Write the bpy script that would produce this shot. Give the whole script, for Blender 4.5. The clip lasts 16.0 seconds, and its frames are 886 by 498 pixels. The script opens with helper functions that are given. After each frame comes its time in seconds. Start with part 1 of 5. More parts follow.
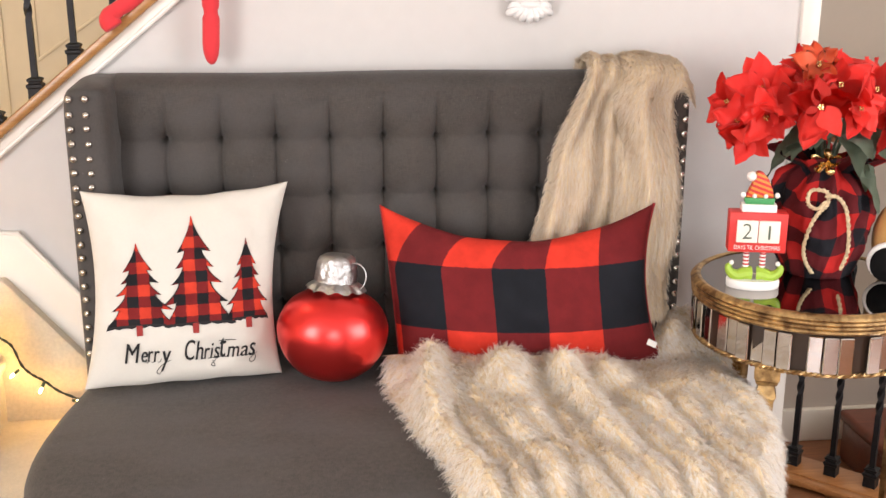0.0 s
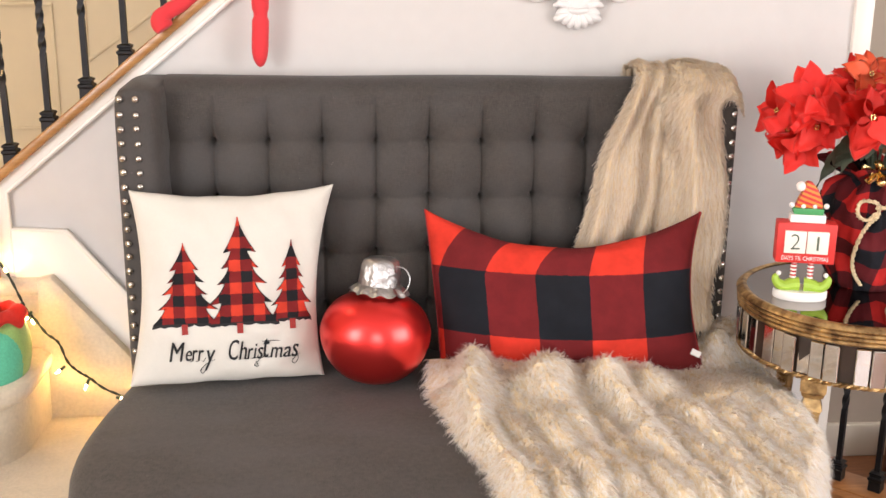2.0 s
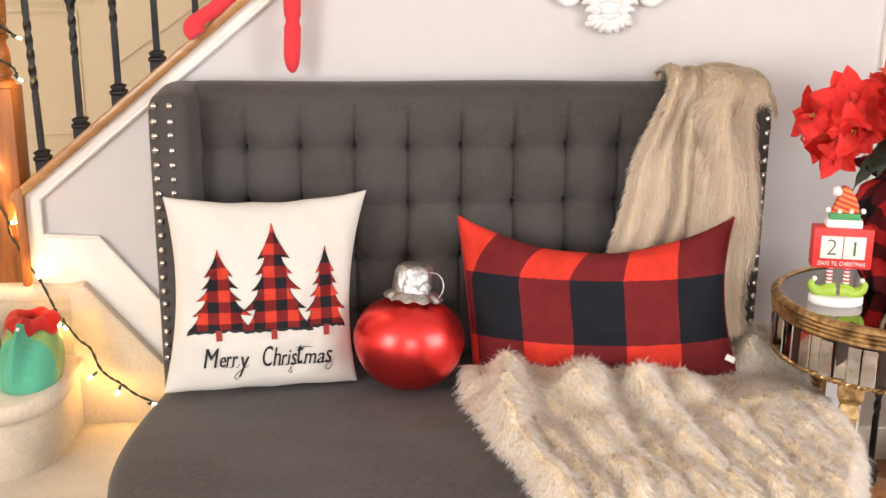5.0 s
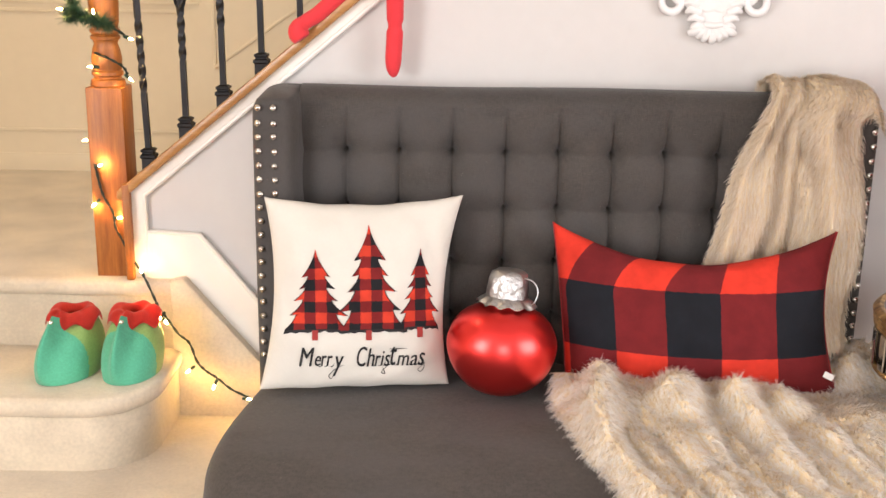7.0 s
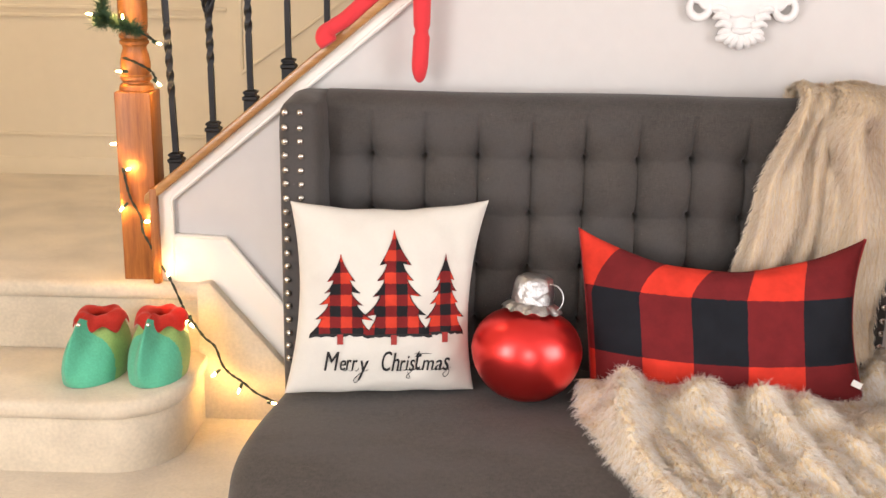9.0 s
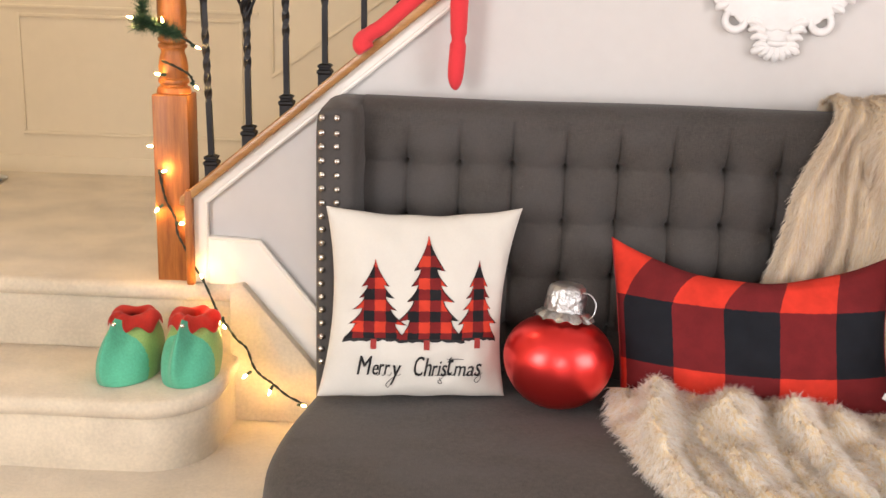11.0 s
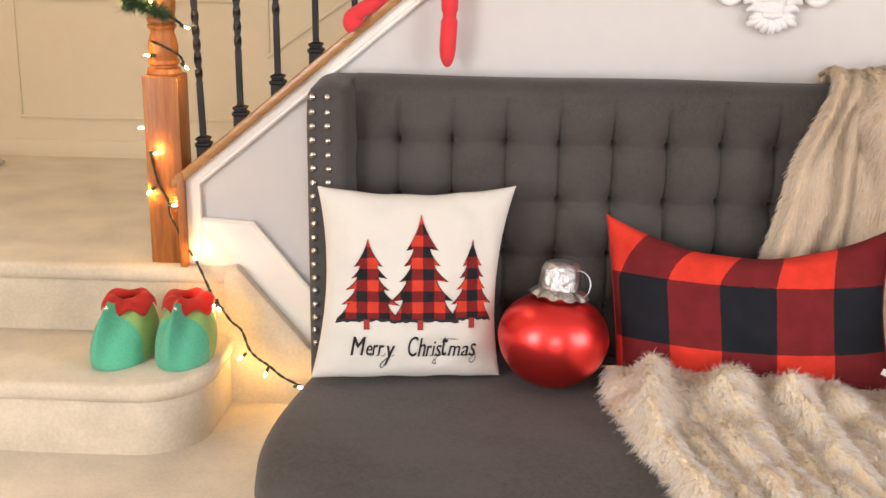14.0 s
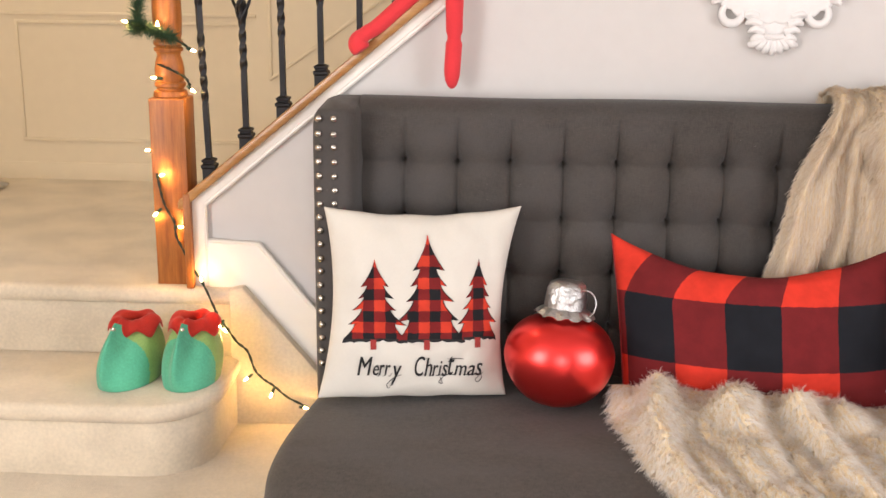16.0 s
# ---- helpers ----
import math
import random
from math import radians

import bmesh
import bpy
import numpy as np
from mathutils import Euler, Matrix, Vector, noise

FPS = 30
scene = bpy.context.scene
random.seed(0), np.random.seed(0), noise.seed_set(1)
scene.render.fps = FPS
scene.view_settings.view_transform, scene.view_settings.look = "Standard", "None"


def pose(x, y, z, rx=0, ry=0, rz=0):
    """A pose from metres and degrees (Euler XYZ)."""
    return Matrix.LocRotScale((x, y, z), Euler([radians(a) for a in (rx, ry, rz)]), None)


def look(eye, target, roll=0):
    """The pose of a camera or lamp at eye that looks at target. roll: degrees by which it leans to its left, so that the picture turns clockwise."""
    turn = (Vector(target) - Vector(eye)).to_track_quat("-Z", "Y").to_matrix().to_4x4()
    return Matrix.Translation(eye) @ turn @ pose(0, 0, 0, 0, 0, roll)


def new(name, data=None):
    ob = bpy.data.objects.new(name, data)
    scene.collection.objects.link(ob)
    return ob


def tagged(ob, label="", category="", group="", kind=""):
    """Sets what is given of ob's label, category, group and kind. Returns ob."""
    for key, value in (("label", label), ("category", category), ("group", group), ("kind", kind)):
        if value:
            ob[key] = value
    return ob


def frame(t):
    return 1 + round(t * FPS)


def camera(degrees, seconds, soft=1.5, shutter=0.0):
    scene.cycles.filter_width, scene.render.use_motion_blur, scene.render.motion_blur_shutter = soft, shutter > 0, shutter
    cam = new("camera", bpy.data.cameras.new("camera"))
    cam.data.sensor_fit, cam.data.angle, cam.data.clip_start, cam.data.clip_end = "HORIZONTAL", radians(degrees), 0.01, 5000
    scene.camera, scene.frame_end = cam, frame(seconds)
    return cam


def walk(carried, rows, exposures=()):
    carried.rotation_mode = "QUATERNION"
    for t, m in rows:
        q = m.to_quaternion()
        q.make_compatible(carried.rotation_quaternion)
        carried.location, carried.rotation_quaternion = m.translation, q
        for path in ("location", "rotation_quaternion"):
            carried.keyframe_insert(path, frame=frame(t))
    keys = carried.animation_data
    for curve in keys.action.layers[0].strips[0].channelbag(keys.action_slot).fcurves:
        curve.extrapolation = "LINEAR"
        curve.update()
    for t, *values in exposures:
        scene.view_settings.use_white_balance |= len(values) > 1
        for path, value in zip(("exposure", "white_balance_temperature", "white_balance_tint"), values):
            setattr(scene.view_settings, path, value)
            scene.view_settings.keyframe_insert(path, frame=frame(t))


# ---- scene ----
cam = camera(43.7, 16.0)
PATH = [
    (0, (-0.072, -0.126, 1.43), (0.152, 1.784, 0.88), 0.2),
    (0.5, (-0.084, -0.126, 1.424), (0.146, 1.782, 0.868), 0.4),
    (1, (-0.1, -0.118, 1.443), (0.096, 1.789, 0.875), 1.0),
    (1.5, (-0.088, -0.115, 1.445), (0.082, 1.795, 0.876), 0.8),
    (2, (-0.087, -0.125, 1.426), (0.07, 1.794, 0.887), 0.7),
    (2.5, (-0.096, -0.12, 1.438), (0.067, 1.796, 0.89), 0.8),
    (3, (-0.105, -0.119, 1.42), (0.06, 1.798, 0.875), 0.2),
    (5.3, (-0.141, -0.115, 1.433), (-0.013, 1.807, 0.898), 0.6),
    (5.5, (-0.137, -0.113, 1.428), (-0.036, 1.811, 0.89), 0.6),
    (6, (-0.14, -0.118, 1.438), (-0.082, 1.806, 0.895), 0.7),
    (6.5, (-0.151, -0.12, 1.433), (-0.135, 1.806, 0.895), 0.7),
    (7, (-0.166, -0.124, 1.439), (-0.177, 1.804, 0.908), 0.9),
    (7.5, (-0.172, -0.128, 1.43), (-0.2, 1.805, 0.915), 0.9),
    (8, (-0.171, -0.133, 1.423), (-0.206, 1.801, 0.914), 0.9),
    (8.5, (-0.178, -0.132, 1.432), (-0.218, 1.798, 0.909), 1.4),
    (9, (-0.17, -0.125, 1.434), (-0.224, 1.806, 0.915), 0.9),
    (11.5, (-0.221, -0.144, 1.445), (-0.302, 1.788, 0.936), 1.8),
    (12, (-0.217, -0.144, 1.447), (-0.305, 1.789, 0.941), 1.5),
    (12.5, (-0.207, -0.137, 1.444), (-0.302, 1.794, 0.93), 0.8),
    (13, (-0.189, -0.126, 1.429), (-0.284, 1.804, 0.914), 0.9),
    (13.5, (-0.18, -0.12, 1.439), (-0.279, 1.803, 0.896), 0.7),
    (14, (-0.18, -0.119, 1.436), (-0.274, 1.803, 0.888), 0.9),
    (14.5, (-0.188, -0.124, 1.443), (-0.284, 1.802, 0.913), 0.7),
    (15, (-0.186, -0.122, 1.447), (-0.277, 1.807, 0.927), 1.0),
    (15.5, (-0.185, -0.129, 1.446), (-0.277, 1.804, 0.941), 0.9),
    (16, (-0.2, -0.134, 1.436), (-0.289, 1.798, 0.926), 0.7),
]
walk(cam, [(t, look(eye, target, roll)) for t, eye, target, roll in PATH],
     [(0, 0.0), (6, 0.0), (9, -0.05), (11.5, -0.17), (16, -0.16)])
# ---- light ----
FLOOR_W, FLOOR_E, NORTH, SOUTH, TOP = -2.6, 3.0, 2.55, -3.0, 2.6
world = bpy.data.worlds.new("world")
scene.world = world
world.use_nodes = True
wn = world.node_tree.nodes
sky = wn.new("ShaderNodeTexSky")
sky.sky_type, sky.sun_disc = "NISHITA", False
sky.sun_elevation, sky.sun_rotation = radians(35), radians(200)
world.node_tree.links.new(sky.outputs[0], wn["Background"].inputs[0])
wn["Background"].inputs[1].default_value = 0.1


def area_lamp(name, eye, target, w, h, watts, colour):
    data = bpy.data.lights.new(name, "AREA")
    data.shape, data.size, data.size_y, data.energy, data.color = "RECTANGLE", w, h, watts, colour
    ob = new(name, data)
    ob.matrix_world = look(eye, target)
    return ob


DAY = (1.0, 0.97, 0.985)
area_lamp("window_and_fill", (FLOOR_W + 0.02, -0.4, 1.45), (0, -0.2, 0.75), 1.5, 1.7, 110, DAY)
area_lamp("window_and_fill", (FLOOR_E - 0.02, -0.1, 1.45), (0, 0.1, 0.75), 1.5, 1.7, 94, DAY)
# added fill at the unseen south wall; only the side windows are inferred
area_lamp("window_and_fill", (0.2, SOUTH + 0.02, 1.55), (0.2, 0, 0.60), 1.5, 1.7, 76, DAY)
# unseen; stands for a ceiling lamp inferred from the warm stair hall
area_lamp("unseen_lamp", (-1.7, 2.9, 2.9), (-1.6, 3.0, 0), 0.4, 0.4, 12, (1.0, 0.80, 0.52))
# added fill to brighten the lower room; no lamp is known there
area_lamp("unseen_lamp", (2.4, 3.5, 2.5), (2.2, 3.5, 0), 0.5, 0.5, 15, (1.0, 0.88, 0.72))


# ---- materials ----
class Mat:
    """A node material with a Principled shader, built up by short calls."""

    def __init__(self, name, colour=(0.5, 0.5, 0.5), rough=0.6, metal=0.0, **extra):
        self.mat = bpy.data.materials.new(name)
        self.mat.use_nodes = True
        self.tree = self.mat.node_tree
        self.bsdf = self.tree.nodes["Principled BSDF"]
        self.put("Base Color", (*colour, 1))
        self.put("Roughness", rough)
        self.put("Metallic", metal)
        for key, value in extra.items():
            self.put(key.replace("_", " "), value)

    def put(self, key, value):
        if isinstance(value, bpy.types.NodeSocket):
            self.tree.links.new(value, self.bsdf.inputs[key])
        else:
            self.bsdf.inputs[key].default_value = value
        return self

    def node(self, kind, **sockets):
        n = self.tree.nodes.new(kind)
        for key, value in sockets.items():
            self.feed(n, key.replace("_", " "), value)
        return n

    def feed(self, n, key, value):
        sock = n.inputs[int(key[1:])] if key[0] == "i" and key[1:].isdigit() else n.inputs[key]
        if isinstance(value, bpy.types.NodeSocket):
            self.tree.links.new(value, sock)
        else:
            sock.default_value = value

    def coord(self, which="Object", scale=(1, 1, 1)):
        c = self.node("ShaderNodeTexCoord")
        m = self.node("ShaderNodeMapping", Vector=c.outputs[which], Scale=scale)
        return m.outputs[0]

    def noise(self, scale, detail=4.0, vec=None, rough=0.55):
        return self.node("ShaderNodeTexNoise", Vector=vec or self.coord(), Scale=scale, Detail=detail, Roughness=rough).outputs["Fac"]

    def ramp(self, fac, stops):
        r = self.node("ShaderNodeValToRGB", Fac=fac)
        e = r.color_ramp.elements
        while len(e) < len(stops):
            e.new(0.5)
        for s, (p, c) in zip(e, stops):
            s.position, s.color = p, (*c, 1)
        return r.outputs[0]

    def mix(self, fac, a, b, mode="MIX"):
        n = self.node("ShaderNodeMixRGB", Fac=fac)
        n.blend_type = mode
        self.feed(n, "Color1", a if isinstance(a, bpy.types.NodeSocket) else (*a, 1))
        self.feed(n, "Color2", b if isinstance(b, bpy.types.NodeSocket) else (*b, 1))
        return n.outputs[0]

    def math(self, op, a, b=0.0, c=0.0):
        n = self.node("ShaderNodeMath", i0=a, i1=b, i2=c)
        n.operation = op
        return n.outputs[0]

    def bump(self, height, strength=0.2, distance=0.002):
        n = self.node("ShaderNodeBump", Height=height, Strength=strength, Distance=distance)
        return self.put("Normal", n.outputs[0])


def vary(m, colour, amount=0.12, scale=6.0, fine=60.0):
    """Soft mottling at two scales round one colour."""
    lo = tuple(c * (1 - amount) for c in colour)
    hi = tuple(min(1, c * (1 + amount)) for c in colour)
    big, small = m.noise(scale), m.noise(fine, 6)
    mixed = m.math("ADD", m.math("MULTIPLY", big, 0.65), m.math("MULTIPLY", small, 0.35))
    m.put("Base Color", m.ramp(mixed, [(0.35, lo), (0.65, hi)]))
    return m


def paint(name, colour, rough=0.6, amount=0.03):
    m = vary(Mat(name, colour, rough), colour, amount, 1.5, 25)
    return m.bump(m.noise(220, 3), 0.08, 0.001).mat


def carpet_mat():
    m = Mat("cream carpet", (0.6, 0.52, 0.4), 0.95, Sheen_Weight=0.3)
    vary(m, (0.655, 0.565, 0.425), 0.17, 5, 120)
    return m.bump(m.noise(450, 5), 0.7, 0.004).mat


def wood_mat(name, dark, light, axis=(1, 1, 1), rough=0.35, coat=0.25):
    m = Mat(name, light, rough, Coat_Weight=coat, Coat_Roughness=0.2)
    v = m.coord("Object", axis)
    g = m.noise(9, 8, v, 0.65)
    f = m.noise(70, 4, v)
    fac = m.math("ADD", m.math("MULTIPLY", g, 0.75), m.math("MULTIPLY", f, 0.25))
    m.put("Base Color", m.ramp(fac, [(0.32, dark), (0.52, tuple((a + b) / 2 for a, b in zip(dark, light))), (0.68, light)]))
    return m.bump(f, 0.12, 0.001).mat


def upholstery_mat():
    m = Mat("charcoal upholstery", (0.08, 0.075, 0.07), 0.88, Sheen_Weight=0.12, Sheen_Roughness=0.4)
    v = m.coord("Object", (30, 30, 260))
    w = m.coord("Object", (260, 30, 30))
    weave = m.math("ADD", m.noise(3, 2, v), m.noise(3, 2, w))
    big = m.noise(5, 4)
    nap = m.noise(1.6, 3, m.coord("Object", (1, 1, 3)))
    fac = m.math("ADD", m.math("MULTIPLY", weave, 0.28), m.math("ADD", m.math("MULTIPLY", big, 0.25), m.math("MULTIPLY", nap, 0.2)))
    col = m.ramp(fac, [(0.38, (0.033, 0.0290, 0.0260)), (0.62, (0.073, 0.063, 0.0545))])
    brushed = m.ramp(m.noise(3.2, 4, m.coord("Object", (1, 2.2, 1.6))), [(0.42, (0, 0, 0)), (0.60, (1, 1, 1))])
    col = m.mix(m.math("MULTIPLY", brushed, 0.5), col, (0.070, 0.065, 0.064))
    m.put("Base Color", m.mix(m.math("MULTIPLY", m.math("GREATER_THAN", m.noise(160, 1), 0.80), 0.5), col, (0.2, 0.18, 0.16)))
    return m.bump(weave, 0.35, 0.0015).mat


def fabric(name, colour, amount=0.06, weave=700, strength=0.3):
    m = vary(Mat(name, colour, 0.9, Sheen_Weight=0.15), colour, amount, 7, 200)
    return m.bump(m.noise(weave, 2), strength, 0.001).mat


def plaid_mat(name, size_x, size_y, off_x, off_y, red, dark, mid, grain=900, rough=0.9, gap_y=None):
    """Buffalo check on the surface's own UV, in metres: red, half-tone and black squares."""
    m = Mat(name, red, rough, Specular_IOR_Level=0.25)
    uv = m.node("ShaderNodeUVMap").outputs[0]
    sep = m.node("ShaderNodeSeparateXYZ", Vector=uv)
    wob = m.math("MULTIPLY", m.math("SUBTRACT", m.noise(90, 2), 0.5), 0.004)
    bands = []
    for out, size, off, gap in ((sep.outputs[0], size_x, off_x, size_x), (sep.outputs[1], size_y, off_y, gap_y or size_y)):
        p = m.math("DIVIDE", m.math("ADD", m.math("ADD", out, off), wob), size + gap)
        bands.append(m.math("LESS_THAN", m.math("FRACT", p), size / (size + gap)))
    both = m.math("MULTIPLY", *bands)
    any_ = m.math("MAXIMUM", *bands)
    twill = m.noise(grain, 2)
    half = m.mix(m.math("MULTIPLY", twill, 0.5), mid, tuple(0.5 * a for a in mid))
    col = m.mix(both, m.mix(any_, red, half), dark)
    soft = m.math("MULTIPLY_ADD", m.noise(25, 4), 0.7, 0.62)
    n = m.node("ShaderNodeVectorMath", i0=col)
    n.operation = "SCALE"
    m.feed(n, "Scale", soft)
    m.put("Base Color", n.outputs[0])
    return m.bump(m.math("ADD", twill, m.noise(60, 4)), 0.5, 0.0015).mat


def glow_mat(name, colour, strength):
    return Mat(name, colour, 0.3, Emission_Color=(*colour, 1), Emission_Strength=strength).mat


WALL = paint("warm grey wall paint", (0.60, 0.578, 0.555))
HALL = paint("cream wall paint", (0.72, 0.62, 0.45))
WHITE = paint("white trim paint", (0.80, 0.76, 0.69), 0.35, 0.02)
CEIL = paint("ceiling paint", (0.8, 0.79, 0.77), 0.9)
TAUPE = paint("taupe wall paint", (0.50, 0.44, 0.385))
CARPET = carpet_mat()
OAK = wood_mat("honey oak", (0.20, 0.058, 0.009), (0.46, 0.165, 0.030), (9, 9, 0.6), 0.48, 0.06)
OAK_RAIL = wood_mat("honey oak rail", (0.27, 0.115, 0.030), (0.49, 0.265, 0.092), (0.6, 7, 7))
CHERRY = wood_mat("red oak boards", (0.16, 0.058, 0.024), (0.32, 0.13, 0.055), (0.8, 9, 9), 0.3)
CURBWOOD = wood_mat("orange oak", (0.34, 0.135, 0.04), (0.56, 0.26, 0.10), (0.8, 9, 9), 0.3)
DARKWOOD = wood_mat("red-brown wood", (0.12, 0.03, 0.015), (0.22, 0.06, 0.03), (1, 6, 6))
IRON = vary(Mat("black wrought iron", (0.02, 0.02, 0.022), 0.45, 0.6), (0.02, 0.02, 0.022), 0.3, 12, 90).bump(0.0, 0.0).mat
UPHOL = upholstery_mat()
NAIL = Mat("polished nickel", (0.62, 0.59, 0.55), 0.20, 1.0).mat
BUTTON = Mat("dark button", (0.03, 0.027, 0.026), 0.8).mat


# ---- mesh helpers ----
def mesh_of(name, bm, material, smooth=True):
    me = bpy.data.meshes.new(name)
    bmesh.ops.recalc_face_normals(bm, faces=bm.faces)
    bm.to_mesh(me)
    bm.free()
    for p in me.polygons:
        p.use_smooth = smooth
    for mt in material if isinstance(material, (list, tuple)) else [material]:
        me.materials.append(mt)
    return me


def sharp(me, degrees=35):
    me.set_sharp_from_angle(angle=radians(degrees))
    return me


def part(name, bm, material, parent=None, label="", m=None, angle=35):
    me = bm if isinstance(bm, bpy.types.Mesh) else sharp(mesh_of(name, bm, material), angle)
    ob = new(name, me)
    ob.parent = parent
    if m is not None:
        ob.matrix_basis = m
    if label:
        ob["label"] = label
    return ob


def thing(name, at, label, category, group="", kind="", m=None):
    ob = new(name)
    ob.empty_display_size = 0.05
    ob.matrix_basis = m if m is not None else pose(*at)
    return tagged(ob, label, category, group, kind)


def box(bm, lo, hi, bevel=0.0, seg=2, m=None):
    c = [(a + b) / 2 for a, b in zip(lo, hi)]
    s = [b - a for a, b in zip(lo, hi)]
    r = bmesh.ops.create_cube(bm, size=1, matrix=(m or Matrix()) @ Matrix.Translation(c) @ Matrix.Diagonal((*s, 1)))
    if bevel:
        ed = {e for v in r["verts"] for e in v.link_edges}
        bmesh.ops.bevel(bm, geom=list(ed), offset=bevel, segments=seg, profile=0.5, affect="EDGES")
    return bm


def prism(bm, pts, y0, y1, bevel=0.0, axis="y"):
    """An outline in x and z, thick from y0 to y1."""
    at = (lambda p, w: (p[0], w, p[1])) if axis == "y" else (lambda p, w: (p[0], p[1], w))
    a = [bm.verts.new(at(p, y0)) for p in pts]
    b = [bm.verts.new(at(p, y1)) for p in pts]
    n = len(pts)
    faces = [bm.faces.new(a), bm.faces.new(b[::-1])]
    faces += [bm.faces.new((a[i], b[i], b[(i + 1) % n], a[(i + 1) % n])) for i in range(n)]
    bmesh.ops.recalc_face_normals(bm, faces=faces)
    if bevel:
        ed = {e for f in faces for e in f.edges}
        bmesh.ops.bevel(bm, geom=list(ed), offset=bevel, segments=2, profile=0.5, affect="EDGES")
    return bm


def lathe(bm, profile, seg=32, m=None, squash=(1, 1)):
    """A profile of (radius, height) turned round z."""
    m = m or Matrix()
    rings = []
    for r, z in profile:
        rings.append([bm.verts.new(m @ Vector((r * squash[0] * math.cos(2 * math.pi * i / seg), r * squash[1] * math.sin(2 * math.pi * i / seg), z))) for i in range(seg)])
    for a, b in zip(rings, rings[1:]):
        for i in range(seg):
            bm.faces.new((a[i], a[(i + 1) % seg], b[(i + 1) % seg], b[i]))
    bm.faces.new(rings[0][::-1])
    bm.faces.new(rings[-1])
    return bm


def tube(bm, pts, radius, seg=8, closed=False, twist=0.0, flat=1.0):
    """A round rod along points; radius may be a function of the way along."""
    pts = [Vector(p) for p in pts]
    n = len(pts)
    up = None
    rings = []
    for i, p in enumerate(pts):
        d = (pts[(i + 1) % n] - pts[i - 1]) if closed else (pts[min(i + 1, n - 1)] - pts[max(i - 1, 0)])
        d.normalize()
        if up is None:
            up = d.orthogonal()
        up = (up - d * up.dot(d)).normalized()
        side = d.cross(up)
        r = radius(i / max(1, n - 1)) if callable(radius) else radius
        rings.append([bm.verts.new(p + (up * math.cos(a) + side * math.sin(a) * flat) * r) for a in [2 * math.pi * k / seg + twist * i for k in range(seg)]])
    for i in range(n if closed else n - 1):
        a, b = rings[i], rings[(i + 1) % n]
        for k in range(seg):
            bm.faces.new((a[k], a[(k + 1) % seg], b[(k + 1) % seg], b[k]))
    if not closed:
        bm.faces.new(rings[0][::-1])
        bm.faces.new(rings[-1])
    return bm


def spline(pts, steps=10):
    """A smooth line through points."""
    pts = [Vector(p) for p in pts]
    q = [2 * pts[0] - pts[1]] + pts + [2 * pts[-1] - pts[-2]]
    out = []
    for i in range(1, len(q) - 2):
        for k in range(steps):
            t = k / steps
            a, b, c, d = q[i - 1:i + 3]
            out.append(0.5 * ((2 * b) + (c - a) * t + (2 * a - 5 * b + 4 * c - d) * t * t + (3 * b - a - 3 * c + d) * t ** 3))
    return out + [pts[-1]]


def sheet(bm, f, nu, nv, uv=None, wrap=False):
    """A grid of f(i / nu, j / nv)."""
    g = [[bm.verts.new(f(i / nu, j / nv)) for j in range(nv + 1)] for i in range(nu if wrap else nu + 1)]
    layer = bm.loops.layers.uv.verify() if uv else None
    for i in range(nu):
        for j in range(nv):
            k = (i + 1) % nu if wrap else i + 1
            fc = bm.faces.new((g[i][j], g[k][j], g[k][j + 1], g[i][j + 1]))
            if uv:
                for lp, (a, b) in zip(fc.loops, ((i, j), (i + 1, j), (i + 1, j + 1), (i, j + 1))):
                    lp[layer].uv = uv(a / nu, b / nv)
    return g


def setting(name, bm, material, label, category, angle=35):
    return tagged(part(name, bm, material, None, label, None, angle), label, category, "", "structure")


# ---- the setting ----
CAP = lambda x: 0.897 + 0.83 * (x + 0.919)          # top of the sloping cap on the stair wall
bm = bmesh.new()
prism(bm, [(FLOOR_W, SOUTH), (FLOOR_E, SOUTH), (FLOOR_E, 0.74), (1.2, 2.545), (FLOOR_W, 2.545)], -0.1, -0.012, 0, "z")
floor = setting("floor", bm, CHERRY, "red oak board floor of the sitting room", "floor")

# wall behind the settee: its top follows the stair, its end stands free at the railing
bm = bmesh.new()
x_top = -0.919 + (TOP - 0.897 + 0.03) / 0.83
prism(bm, [(-0.955, -0.1), (1.139, -0.1), (1.139, TOP), (x_top, TOP), (-0.955, CAP(-0.955) - 0.03)], NORTH, NORTH + 0.11)
setting("wall_north", bm, WALL, "smooth warm grey painted wall under the stair", "wall")

bm = bmesh.new()
for y0, y1, z0, z1 in ((SOUTH - 0.1, -1.15, -1.0, 3.3), (0.35, 4.0, -1.0, 3.3), (-1.15, 0.35, -1.0, 0.6), (-1.15, 0.35, 2.3, 3.3)):
    box(bm, (FLOOR_W - 0.1, y0, z0), (FLOOR_W, y1, z1))
setting("wall_west", bm, HALL, "cream painted side wall of the room and hall", "wall")
bm = bmesh.new()
for y0, y1, z0, z1 in ((SOUTH - 0.1, -0.85, -1.0, 3.3), (0.65, 4.4, -1.0, 3.3), (-0.85, 0.65, -1.0, 0.6), (-0.85, 0.65, 2.3, 3.3)):
    box(bm, (FLOOR_E, y0, z0), (FLOOR_E + 0.1, y1, z1))
setting("wall_east", bm, WALL, "warm grey painted side wall", "wall")
bm = bmesh.new()
for lo, hi in (((FLOOR_W, -0.1), (-0.55, TOP)), ((0.95, -0.1), (FLOOR_E, TOP)), ((-0.55, -0.1), (0.95, 0.7)), ((-0.55, 2.4), (0.95, TOP))):
    box(bm, (lo[0], SOUTH - 0.1, lo[1]), (hi[0], SOUTH, hi[1]))
